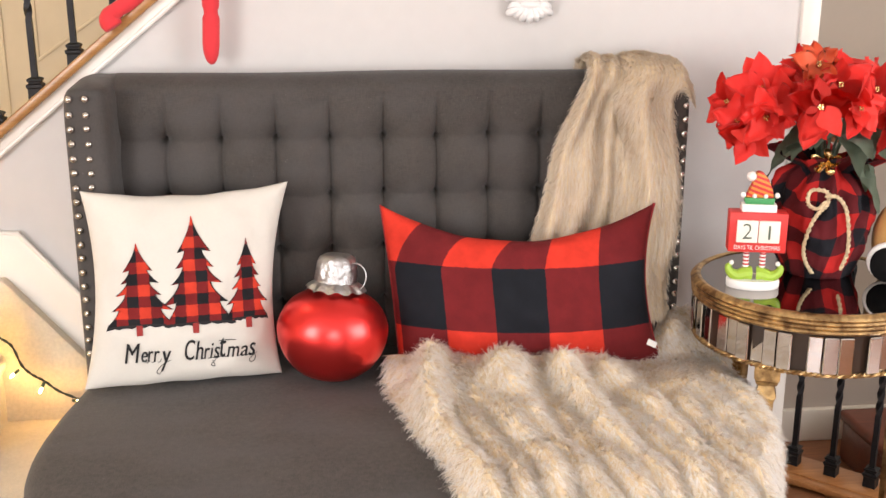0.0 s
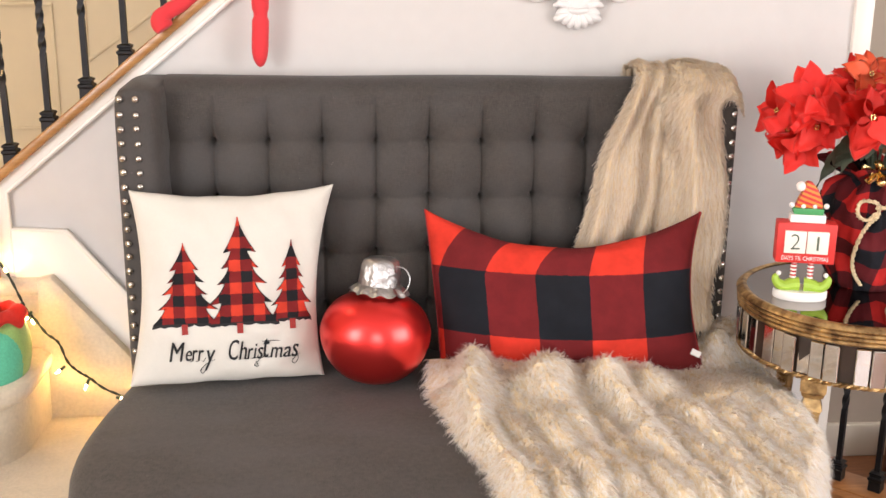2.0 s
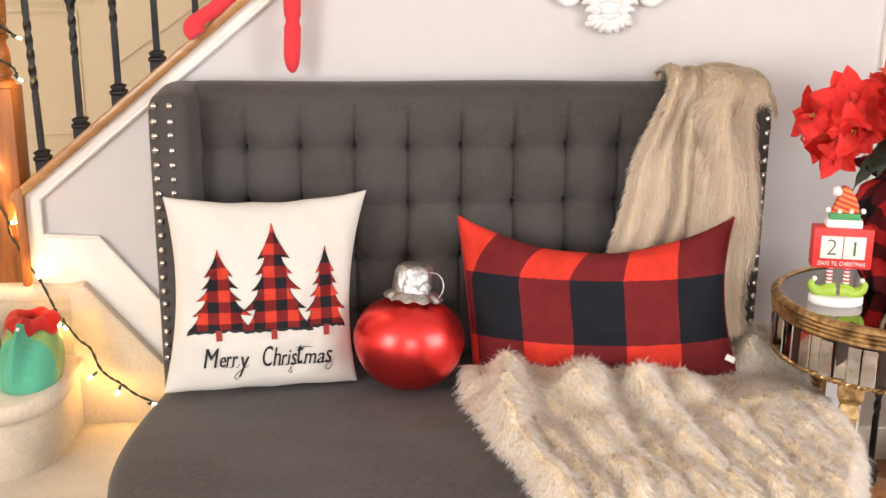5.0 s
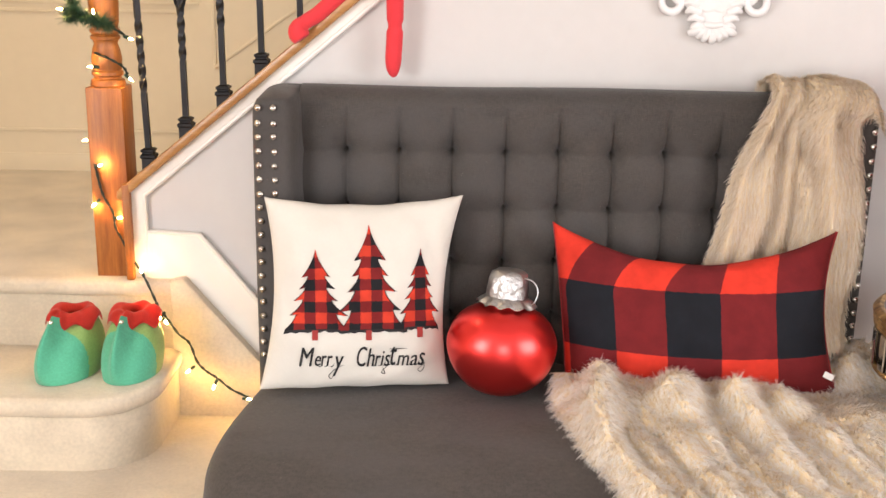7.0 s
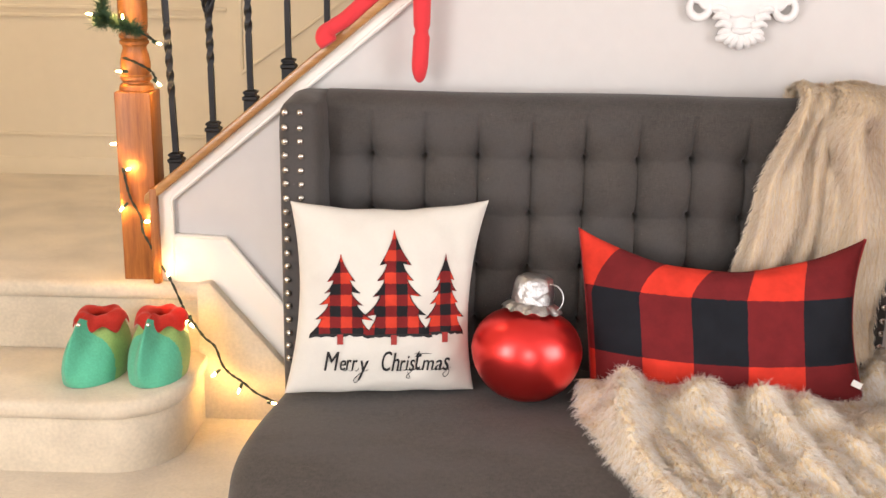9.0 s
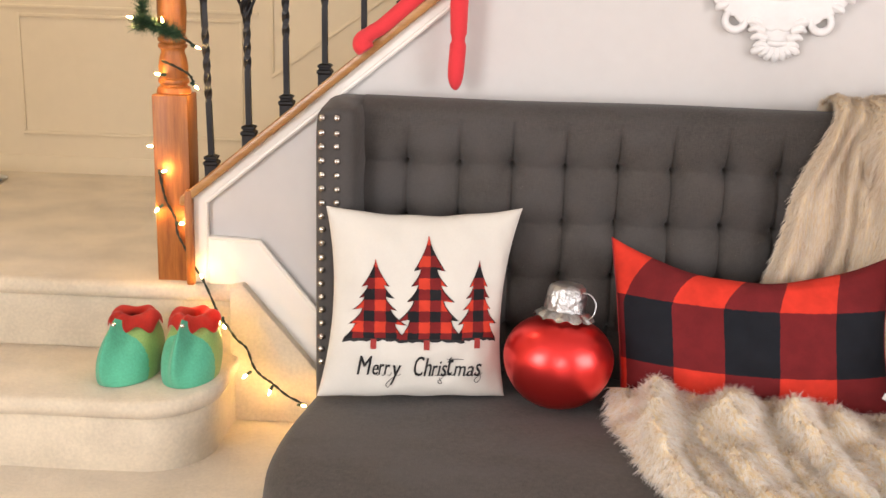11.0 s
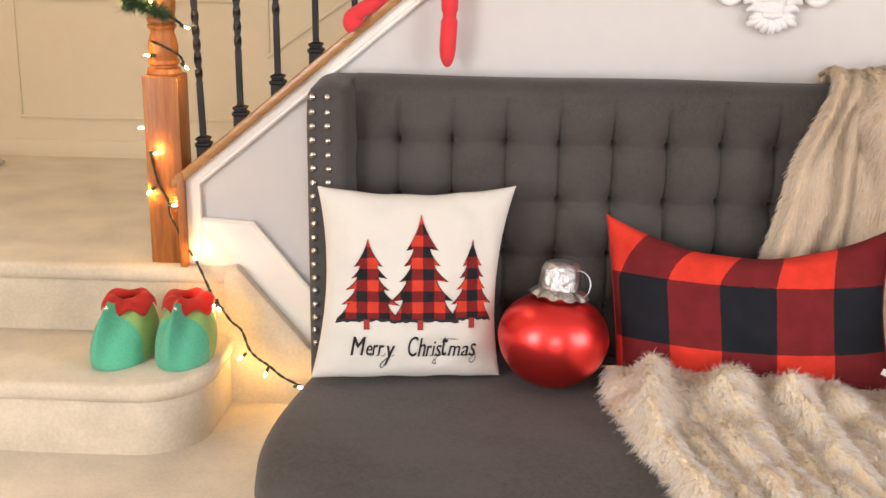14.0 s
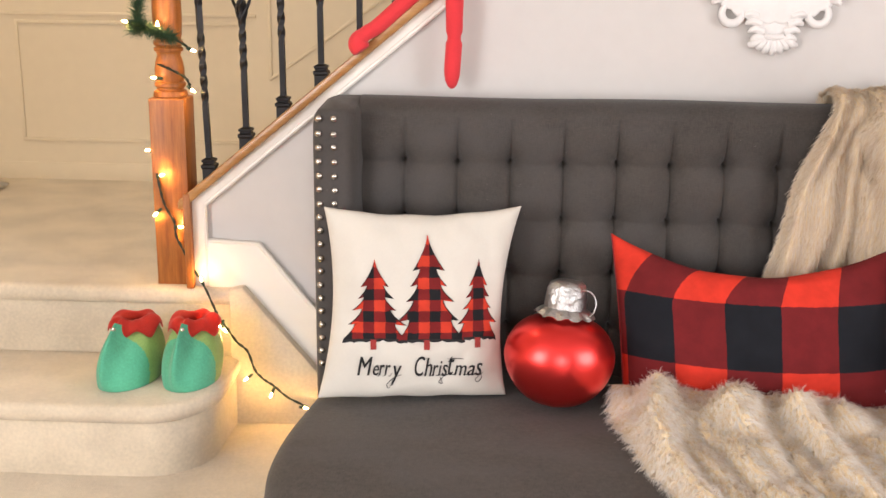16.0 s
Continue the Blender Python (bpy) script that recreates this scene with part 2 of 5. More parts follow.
setting("wall_south", bm, WALL, "unseen warm grey wall with an opening for the added fill light", "wall")
bm = bmesh.new()
box(bm, (FLOOR_W, SOUTH, TOP), (FLOOR_E, 2.66, TOP + 0.1))
setting("ceiling", bm, CEIL, "plain white ceiling", "ceiling")
bm = bmesh.new()
box(bm, (FLOOR_W, 2.66, 3.2), (FLOOR_E, 4.4, 3.3))
setting("ceiling_hall", bm, CEIL, "plain white ceiling over the stair hall", "ceiling")
bm = bmesh.new()
box(bm, (FLOOR_W, 2.56, TOP + 0.1), (FLOOR_E, 2.66, 3.2))
setting("wall_header", bm, HALL, "plain cream wall above the opening", "wall")

# stair hall
bm = bmesh.new()
box(bm, (FLOOR_W, 3.87, -1.0), (1.3, 3.97, 3.2))
setting("wall_hall", bm, HALL, "cream hall wall with picture-frame panel moulding", "wall")


def moulding(name, pts, label):
    """Panel moulding on the hall wall, along an open or closed line in x and z."""
    bm = bmesh.new()
    for a, b in zip(pts, pts[1:]):
        d = Vector((b[0] - a[0], 0, b[1] - a[1]))
        turn = Matrix.Translation((a[0], 3.866, a[1])) @ d.to_track_quat("X", "Z").to_matrix().to_4x4()
        box(bm, (-0.006, -0.0030, -0.006), (d.length - 0.006, 0.004, 0.006), 0.002, 2, turn)
    return setting(name, bm, HALL, label, "moulding")


moulding("trim_panel", [(-1.945, 0.766), (-1.13, 0.766), (-1.13, 1.195), (-1.945, 1.195), (-1.945, 0.766)], "rectangular cream panel moulding low on the wall")
moulding("trim_chair_rail", [(-2.55, 1.225), (-1.06, 1.225)], "cream chair rail moulding")
moulding("trim_slanted_panel", [(-1.017, 1.7), (-1.017, 1.003), (0.4, 2.01)], "slanted cream panel moulding following the stair")
bm = bmesh.new()
box(bm, (FLOOR_W, 3.864, 0.6), (-1.0, 3.872, 0.68), 0.003)
setting("baseboard", bm, HALL, "cream baseboard along the landing", "baseboard")


def step_block(outline, z0, z1):
    """A carpeted step: its outline in x and y, with a soft rolled top edge that overhangs a little."""
    bm = bmesh.new()
    n = len(outline)
    rows = []
    levels = [(z0, -0.016), (z1 - 0.047, -0.016), (z1 - 0.0445, -0.019), (z1 - 0.042, -0.008), (z1 - 0.028, -0.001), (z1 - 0.010, -0.002), (z1 - 0.003, -0.008), (z1, -0.022)]
    nrm = []
    for i in range(n):
        a, b, c = Vector(outline[i - 1]), Vector(outline[i]), Vector(outline[(i + 1) % n])
        d1, d2 = (b - a).normalized(), (c - b).normalized()
        v = Vector((d1.y + d2.y, -d1.x - d2.x))
        nrm.append(v.normalized())
    for z, o in levels:
        wave = [0.006 * noise.noise((p[0] * 5, p[1] * 5, z * 9)) + 0.002 * noise.noise((p[0] * 17, p[1] * 17, z * 30)) for p in outline]
        rows.append([bm.verts.new((p[0] + (o + k) * v.x, p[1] + (o + k) * v.y, z + (0.7 * k if z > z0 + 0.01 else 0))) for p, v, k in zip(outline, nrm, wave)])
    for a, b in zip(rows, rows[1:]):
        for i in range(n):
            bm.faces.new((a[i], a[(i + 1) % n], b[(i + 1) % n], b[i]))
    bm.faces.new(rows[-1])
    bm.faces.new(rows[0][::-1])
    return bm


def front_with_round_end(x0, x1, y0, y1, r):
    """Outline of a step with a bullnose corner at its east front, counter-clockwise."""
    pts = [(x0, y1), (x0, y0)]
    pts += [(x0 + (x1 - r - x0) * k / 60, y0) for k in range(1, 60)]
    pts += [(x1 - r + r * math.sin(a), y0 + r - r * math.cos(a)) for a in [math.pi / 2 * k / 10 for k in range(11)]]
    return pts + [(x1, y1)]


bm = step_block(front_with_round_end(FLOOR_W, -0.832, 2.508, 2.56, 0.012), 0.43, 0.618)
tagged(part("stair_step", bm, CARPET, None, "", None, 60), "cream carpeted top step at the landing edge", "step", "carpeted steps", "structure")
bm = bmesh.new()
box(bm, (FLOOR_W, 2.54, 0.3), (-0.957, 3.87, 0.616))
box(bm, (-0.957, 2.662, 0.3), (1.3, 3.87, 0.616))
setting("floor_landing", bm, CARPET, "cream carpeted stair landing", "floor")
bm = step_block(front_with_round_end(FLOOR_W, -0.838, 2.165, 2.53, 0.17), 0.25, 0.438)
tagged(part("stair_step", bm, CARPET, None, "", None, 60), "cream carpeted step with a rounded end", "step", "carpeted steps", "structure")
bm = step_block(front_with_round_end(FLOOR_W, -0.668, 1.88, 2.545, 0.05), -0.01, 0.26)
tagged(part("stair_step", bm, CARPET, None, "", None, 60), "cream carpeted lowest step beside the settee", "step", "carpeted steps", "structure")
bm = bmesh.new()
prism(bm, [(-0.86, 0.258), (-0.613, 0.258), (-0.613, 0.376), (-0.826, 0.627), (-0.86, 0.62)], 2.5, NORTH - 0.001, 0.006)
setting("stair_side", bm, CARPET, "cream carpet wrapped over the closed stair side", "stair side")

# trim on the stair wall
bm = bmesh.new()
prism(bm, [(-0.918, 0.61), (-0.826, 0.61), (-0.667, 0.43), (-0.45, 0.175), (-0.45, 0.325), (-0.667, 0.588), (-0.787, 0.736), (-0.918, 0.742)], NORTH - 0.018, NORTH + 0.002, 0.003)
setting("trim_skirt", bm, WHITE, "white stair skirt board with a sloping end", "skirt board")
bm = bmesh.new()
tube(bm, [(-0.912, NORTH - 0.016, 0.739), (-0.788, NORTH - 0.016, 0.733), (-0.45, NORTH - 0.016, 0.321)], 0.006, 8)
setting("trim_bead", bm, WHITE, "white bead along the skirt board", "bead")
bm = bmesh.new()
w = 0.034
prism(bm, [(-0.957, 0.618), (-0.918, 0.618), (-0.918, CAP(-0.918) - 0.03 - w), (1.1, CAP(1.1) - 0.03 - w), (1.1, CAP(1.1) - 0.028), (-0.957, CAP(-0.957) - 0.028)], NORTH - 0.014, NORTH + 0.002, 0.004)
setting("trim_casing", bm, WHITE, "white casing along the sloping stair wall", "casing")
bm = bmesh.new()
o = 0.03 + w
tube(bm, [(-0.921, NORTH - 0.012, 0.63), (-0.921, NORTH - 0.012, CAP(-0.921) - o), (1.1, NORTH - 0.012, CAP(1.1) - o)], 0.006, 8)
setting("trim_casing_bead", bm, WHITE, "white bead inside the casing", "bead")
bm = bmesh.new()
prism(bm, [(-0.985, CAP(-0.985)), (-0.985, CAP(-0.985) - 0.022), (-0.975, CAP(-0.975) - 0.03), (1.12, CAP(1.12) - 0.03), (1.12, CAP(1.12))], NORTH - 0.035, NORTH + 0.125, 0.006)
setting("stair_cap", bm, OAK_RAIL, "honey oak cap on the sloping stair wall", "stair cap")
bm = bmesh.new()
box(bm, (1.134, NORTH - 0.012, 0.0), (1.182, NORTH + 0.122, TOP - 0.002), 0.004)
setting("trim_wall_end", bm, WHITE, "white painted casing on the free wall end", "casing")

# lower room beyond the railing
bm = bmesh.new()
box(bm, (1.0, 4.1, -1.0), (FLOOR_E, 4.2, 3.2))
setting("wall_far", bm, TAUPE, "taupe painted far wall beyond the railing", "wall")
bm = bmesh.new()
box(bm, (1.15, 4.07, -0.7), (FLOOR_E, 4.102, -0.55), 0.008)
box(bm, (1.15, 4.085, 0.05), (FLOOR_E, 4.102, 0.10), 0.006)
setting("baseboard_far", bm, WHITE, "white baseboard on the far wall", "baseboard")
bm = bmesh.new()
box(bm, (1.0, 0.6, -0.8), (FLOOR_E, 4.12, -0.7))
setting("floor_lower", bm, CHERRY, "red oak floor of the lower room", "floor")


# ---- settee ----
settee = thing("settee", (0.088, 2.1, 0), "charcoal grey tufted wingback settee with silver nailhead trim", "settee")
AT = Matrix.Translation((-0.088, -2.1, 0))          # parts are written in room metres
TUFT_X, TUFT_S, TUFT_Z, TUFT_H = -0.41, 0.1238, 0.975, 0.133
SEAT_Z = 0.462


def smooth(a, b, x):
    t = min(1, max(0, (x - a) / (b - a)))
    return t * t * (3 - 2 * t)


def tuft_depth(x, z):
    dx = (x - TUFT_X + TUFT_S / 2) % TUFT_S - TUFT_S / 2
    dz = z - TUFT_Z if z > TUFT_Z else (z - TUFT_Z + TUFT_H / 2) % TUFT_H - TUFT_H / 2
    far = math.sqrt(dx * dx + dz * dz)
    d = 0.0115 * math.exp(-abs(dx) / 0.006) + 0.011 * math.cos(math.pi * dx / TUFT_S) ** 2
    d += 0.004 * math.exp(-abs(dz) / 0.006) + 0.008 * math.exp(-(dz / 0.035) ** 2)
    d += 0.040 * math.exp(-far / 0.012)
    d += 0.006 * math.exp(-abs(abs(dx) - abs(dz)) / 0.003) * math.exp(-far / 0.012)
    k = smooth(1.10, 0.99, z)
    seam = 0.0028 * math.exp(-abs(dx) / 0.0035) * smooth(1.10, 1.075, z)
    return 0.014 + seam + (d - 0.014) * (0.22 + 0.78 * k) * smooth(1.078, 1.045, z)


def back_point(u, v):
    x = -0.515 + 1.206 * u
    if v < 0.12:                                       # rear face
        return Vector((x, 2.535, 0.30 + (1.09 - 0.30) * v / 0.12))
    if v < 0.26:                                       # rolled top
        a = math.pi * (v - 0.12) / 0.14
        return Vector((x, 2.465 + 0.07 * math.cos(a), 1.078 + 0.042 * math.sin(a) + 0.0015 * math.sin(9 * x)))
    z = 1.078 - (1.078 - 0.42) * (v - 0.26) / 0.74
    y = 2.381 + tuft_depth(x, z)
    return Vector((x, y, z + 0.002 * math.sin(23 * x)))


bm = bmesh.new()
sheet(bm, back_point, 420, 230)
bmesh.ops.transform(bm, matrix=AT, verts=bm.verts)
back = part("backrest", bm, UPHOL, settee, "grid-tufted charcoal back", None, 180)
bm = bmesh.new()
lathe(bm, [(0.0005, 0.003), (0.004, 0.0025), (0.0062, 0.0), (0.005, -0.003)], 10)
button_mesh = mesh_of("button", bm, BUTTON)
for j in range(3):
    for i in range(-1, 10):
        x, z = TUFT_X + TUFT_S * i, TUFT_Z - TUFT_H * j
        if -0.51 < x < 0.69:
            part("button", button_mesh, None, back, "", AT @ pose(x, 2.381 + tuft_depth(x, z) - 0.001, z, 90))


def wing_mesh(side):
    """A wing of the back: front face, soft edges, top sloping down to the front."""
    bm = bmesh.new()
    x0 = 0.0
    prof = [(0.02, 2.535), (0.0, 2.50), (0.0, 2.335), (0.006, 2.318), (0.018, 2.311), (0.05, 2.309), (0.074, 2.311), (0.086, 2.317),
            (0.094, 2.332), (0.100, 2.36), (0.105, 2.40), (0.108, 2.45), (0.108, 2.535)]
    rows = []
    for z, grow in ((0.16, 0), (0.3, 0), (0.5, 0), (0.7, 0), (0.9, 0), (1.03, 0), (1.07, 0.001), (1.088, 0.004), (1.1, 0.011), (1.106, 0.024)):
        row = []
        for x, y in prof:
            cx, cy = 0.058, 2.43
            k = 1 - grow / 0.06
            t = (2.535 - y) / 0.225
            zz = z + (0.008 * (1 - t) if z > 1 else 0)
            row.append(bm.verts.new((cx + (x - cx) * k, cy + (y - cy) * (1 - grow / 0.2), zz)))
        rows.append(row)
    n = len(prof)
    for a, b in zip(rows, rows[1:]):
        for i in range(n):
            bm.faces.new((a[i], a[(i + 1) % n], b[(i + 1) % n], b[i]))
    bm.faces.new(rows[0])
    bm.faces.new(rows[-1])
    flip = Matrix.Translation((-0.612, 0, 0)) if side < 0 else Matrix.Translation((0.788, 0, 0)) @ Matrix.Diagonal((-1, 1, 1, 1))
    bmesh.ops.transform(bm, matrix=AT @ flip, verts=bm.verts)
    return bm


bm = bmesh.new()
lathe(bm, [(0.0003, 0.0068), (0.0038, 0.0060), (0.0070, 0.0034), (0.0084, 0.0), (0.007, -0.002)], 12)
nail_mesh = mesh_of("nailhead", bm, NAIL)
for side in (-1, 1):
    wing = part("wing", wing_mesh(side), UPHOL, settee, "", None, 50)
    for col in (0.017, 0.051):
        x = -0.612 + col if side < 0 else 0.788 - col
        for k in range(19):
            z = 1.084 - 0.0322 * k + random.uniform(-0.0015, 0.0015)
            part("nailhead", nail_mesh, None, wing, "", AT @ pose(x + random.uniform(-0.001, 0.001), 2.3095, z, 90))


def cushion(outline, z0, z1, rnd, crown, centre):
    """A soft slab over an outline, with rolled edges and a slightly crowned top."""
    bm = bmesh.new()
    n = len(outline)
    c = Vector(centre)
    rows = [(1.0, z0, -0.02)]
    rows += [(1.0, z0 + 0.015, 0.0), (1.0, z1 - rnd * 1.6, 0.004)]
    rows += [(1.0, z1 - rnd + rnd * math.sin(a), -rnd + rnd * math.cos(a)) for a in [math.pi / 2 * k / 6 for k in range(7)]]
    rows += [(k / 8, z1 + crown * (1 - (k / 8) ** 2), -rnd) for k in (7, 6, 5, 4, 3, 2, 1)]
    rings = []
    for k, z, o in rows:
        ring = []
        for p in outline:
            v = Vector(p) - c
            v = v * (1 + o / v.length) * k
            ring.append(bm.verts.new((c.x + v.x, c.y + v.y, z)))
        rings.append(ring)
    for a, b in zip(rings, rings[1:]):
        for i in range(n):
            bm.faces.new((a[i], a[(i + 1) % n], b[(i + 1) % n], b[i]))
    bm.faces.new(rings[0][::-1])
    bm.faces.new(rings[-1])
    return bm


def seat_outline(grow=0.0):
    half = [(0.66, 2.44), (0.685, 2.30), (0.703, 2.2), (0.722, 2.08), (0.731, 1.97), (0.730, 1.88), (0.716, 1.79), (0.684, 1.705), (0.63, 1.645), (0.54, 1.61), (0.4, 1.592), (0.2, 1.585)]
    pts = [(0.088 + min(x, 0.70) + grow, y) for x, y in half]
    pts += [(0.088, 1.583)]
    pts += [(0.088 - (x + grow), y) for x, y in half[::-1]]
    return [tuple(p) for p in spline([(x, y, 0) for x, y in pts], 4)]


out = [(p[0], p[1]) for p in seat_outline()]
bm = cushion(out, 0.27, SEAT_Z - 0.004, 0.045, 0.008, (0.088, 2.02))
bmesh.ops.transform(bm, matrix=AT, verts=bm.verts)
part("seat", bm, UPHOL, settee, "wide charcoal seat with a rounded front", None, 60)
bm = cushion([(0.088 + (x - 0.088) * 0.955, 2.02 + (y - 2.02) * 0.95) for x, y in out], 0.15, 0.275, 0.01, 0.0, (0.088, 2.02))
bmesh.ops.transform(bm, matrix=AT, verts=bm.verts)
part("base_rail", bm, UPHOL, settee, "", None, 60)
LEGWOOD = wood_mat("espresso wood", (0.015, 0.009, 0.006), (0.04, 0.022, 0.013), (6, 6, 1))
for x in (-0.5, 0.676):
    for y in (1.72, 2.45):
        bm = bmesh.new()
        lathe(bm, [(0.016, 0.0), (0.02, 0.02), (0.028, 0.16)], 12, AT @ pose(x, y, 0))
        part("leg", bm, LEGWOOD, settee, "dark tapered wooden leg")


# ---- cushions ----
def frame_of(tl, tr, bl, br):
    """Place and axes of a cushion from its four corners, with its width, height and lean."""
    tl, tr, bl, br = map(Vector, (tl, tr, bl, br))
    x, z = ((tr - tl) + (br - bl)) / 2, ((tl - bl) + (tr - br)) / 2
    w, h = x.length, z.length
    x.normalize()
    lean = z.dot(x) / 2
    z = (z - x * 2 * lean).normalized()
    y = z.cross(x)
    m = Matrix((x, y, z)).transposed().to_4x4()
    m.translation = (tl + tr + bl + br) / 4
    return m, w, h, lean


class Pillow:
    def __init__(self, w, h, t, dips, power=0.42, crumple=0.006, seed=0.0, taper=0.0, lean=0.0, cloth=None):
        self.taper, self.lean, self.cloth = taper, lean, cloth or (lambda u, v, x, z: (x, z))
        self.w, self.h, self.t, self.dips, self.power, self.crumple, self.seed = w, h, t, dips, power, crumple, seed

    def at(self, u, v, front=True, lift=0.0):
        top, bottom, left, right = self.dips
        side = right if u > 0 else left
        cap = top if v > 0 else bottom
        x = u * self.w / 2 - u * abs(u) * side * (1 - v * v)
        z = v * self.h / 2 - v * abs(v) * cap * (1 - u * u)
        th = self.t / 2 * max(0.0, (1 - u * u) * (1 - v * v)) ** self.power
        n = noise.noise((u * 3 + self.seed, v * 3, 1.5)) + 0.5 * noise.noise((u * 8, v * 8 + self.seed, 4.5))
        th += self.crumple * n * min(1, 4 * (1 - u * u) * (1 - v * v)) + lift
        th += 0.0035 * noise.noise((u * 6 + self.seed, v * 17, 9)) * abs(u) ** 4 * (1 - u ** 8) + 0.0035 * noise.noise((u * 17, v * 6 + self.seed, 3)) * abs(v) ** 4 * (1 - v ** 8)
        x = x * (1 + self.taper * v) + self.lean * v
        z += 0.0014 * math.sin(11 * u + 3 * v) * abs(v) ** 6 * (1 - u * u)
        return Vector((x, -th if front else 0.3 * th, z))

    def mesh(self, n=44):
        bm = bmesh.new()
        e = lambda s: math.copysign(1 - (1 - abs(2 * s - 1)) ** 1.5, s - 0.5)
        for front in (True, False):
            sheet(bm, lambda a, b: self.at(e(a), e(b), front), n, n, lambda a, b: self.cloth(e(a), e(b), *self.at(e(a), e(b)).xz))
        bmesh.ops.remove_doubles(bm, verts=bm.verts, dist=0.0004)
        return bm


CREAM = fabric("cream linen", (0.63, 0.60, 0.535), 0.03, 900)
RED, BLACK, MAROON = (0.60, 0.036, 0.019), (0.009, 0.010, 0.014), (0.165, 0.013, 0.015)
TREEPLAID = plaid_mat("printed buffalo check", 0.0243, 0.0243, 0.0267, 0.0848, (0.55, 0.045, 0.022), (0.012, 0.012, 0.014), (0.2, 0.016, 0.016))
INK = Mat("black print", (0.012, 0.012, 0.013), 0.85).mat
TRUNK = fabric("red print", (0.30, 0.03, 0.025))

m, w, h, lean = frame_of((-0.578, 2.262, 0.899), (-0.136, 2.318, 0.889), (-0.586, 2.180, 0.466), (-0.1615, 2.232, 0.475))
pil = Pillow(w, h, 0.15, (0.020, 0.002, 0.027, 0.028), 0.42, 0.008, 0.0, 0.020, lean)
cream_pillow = thing("throw_pillow", (0, 0, 0), "square cream linen throw pillow printed with three plaid pine trees", "pillow", "cushions on the settee", "", m)
part("cover", pil.mesh(), CREAM, cream_pillow, "", None, 70)


def on_pillow(x, z, lift):
    """The point of the pillow's front that shows at x and z, in metres from its middle."""
    u, v = 2 * x / w, 2 * z / h
    for _ in range(4):
        p = pil.at(u, v, True, lift)
        u, v = u + 2 * (x - p.x) / w, v + 2 * (z - p.z) / h
    return pil.at(u, v, True, lift)


TIERS = (0.0, 0.32, 0.47, 0.62, 0.81, 1.0)
REACH = (0.0, 0.44, 0.54, 0.68, 0.90, 1.0)


def pine(name, x0, z0, z1, west, east, material, lift, grow):
    """A flat printed pine: rows of the jagged outline laid on the pillow's face."""
    bm = bmesh.new()
    layer = bm.loops.layers.uv.verify()
    rows, nx = [], 16
    for k in range(5):
        for j in range(11):
            g = min(j / 10, 0.998)
            d = TIERS[k] + (TIERS[k + 1] - TIERS[k]) * g
            inner = 0.012 if k == 0 else REACH[k] * (0.52 + 0.04 * k)
            row = []
            for i in range(nx + 1):
                s = 2 * i / nx - 1
                half = (west if s < 0 else east) * (1 + 0.06 * math.sin(2.7 * k + (2 if s > 0 else 0) + 31 * x0))
                hw = half * (inner + (REACH[k + 1] - inner) * g ** (1.5 if k == 0 else 1.6)) * (1 + (grow - 1) * (1 if k < 4 else 0.5))
                x = x0 + s * hw
                z = z1 + (z0 - z1) * d - 0.004 * g * abs(s) ** 3 + 0.006 * g * (1 - abs(s)) * (k < 4)
                if k == 4 and j == 10:
                    z -= (grow > 1) * (0.004 + 0.0045 * abs(math.sin(16 * s + 9 * x0)))
                row.append((bm.verts.new(on_pillow(x, z, lift)), (x, z)))
            rows.append(row)
    for a, b in zip(rows, rows[1:]):
        for i in range(nx):
            q = (a[i], a[i + 1], b[i + 1], b[i])
            fc = bm.faces.new([c[0] for c in q])
            for lp, c in zip(fc.loops, q):
                lp[layer].uv = c[1]
    return part(name, bm, material, cream_pillow, "plaid pine tree print" if material != INK else "", None, 180)


for x0, z0, z1, west, east in ((0.0190, -0.0740, 0.153, 0.071, 0.078), (-0.0985, -0.0730, 0.101, 0.067, 0.072), (0.1330, -0.0720, 0.100, 0.054, 0.042)):
    pine("tree_outline", x0, z0, z1, west, east, INK, 0.0016, 1.05)
    pine("tree_print", x0, z0, z1, west, east, TREEPLAID, 0.0028, 0.98)
    bm = bmesh.new()
    sheet(bm, lambda a, b: on_pillow(x0 - 0.0095 + 0.013 * a, z0 - 0.025 + 0.023 * b, 0.0024), 3, 4)
    part("trunk_print", bm, TRUNK, cream_pillow)


def text_bm(body, width, place, shear=0.0, thin=0.0, res=3):
    """Lettering in the built-in font, scaled to a width and laid with place(x, z)."""
    cu = bpy.data.curves.new("lettering", "FONT")
    cu.body, cu.shear, cu.offset, cu.resolution_u, cu.align_x = body, shear, thin, res, "CENTER"
    ob = bpy.data.objects.new("lettering", cu)
    scene.collection.objects.link(ob)
    me = bpy.data.meshes.new_from_object(ob.evaluated_get(bpy.context.evaluated_depsgraph_get()))
    bpy.data.objects.remove(ob)
    bm = bmesh.new()
    bm.from_mesh(me)
    bpy.data.meshes.remove(me)
    xs = [v.co.x for v in bm.verts]
    k = width / (max(xs) - min(xs))
    cx = (max(xs) + min(xs)) / 2
    for v in bm.verts:
        v.co = place((v.co.x - cx) * k, v.co.y * k)
    return bm


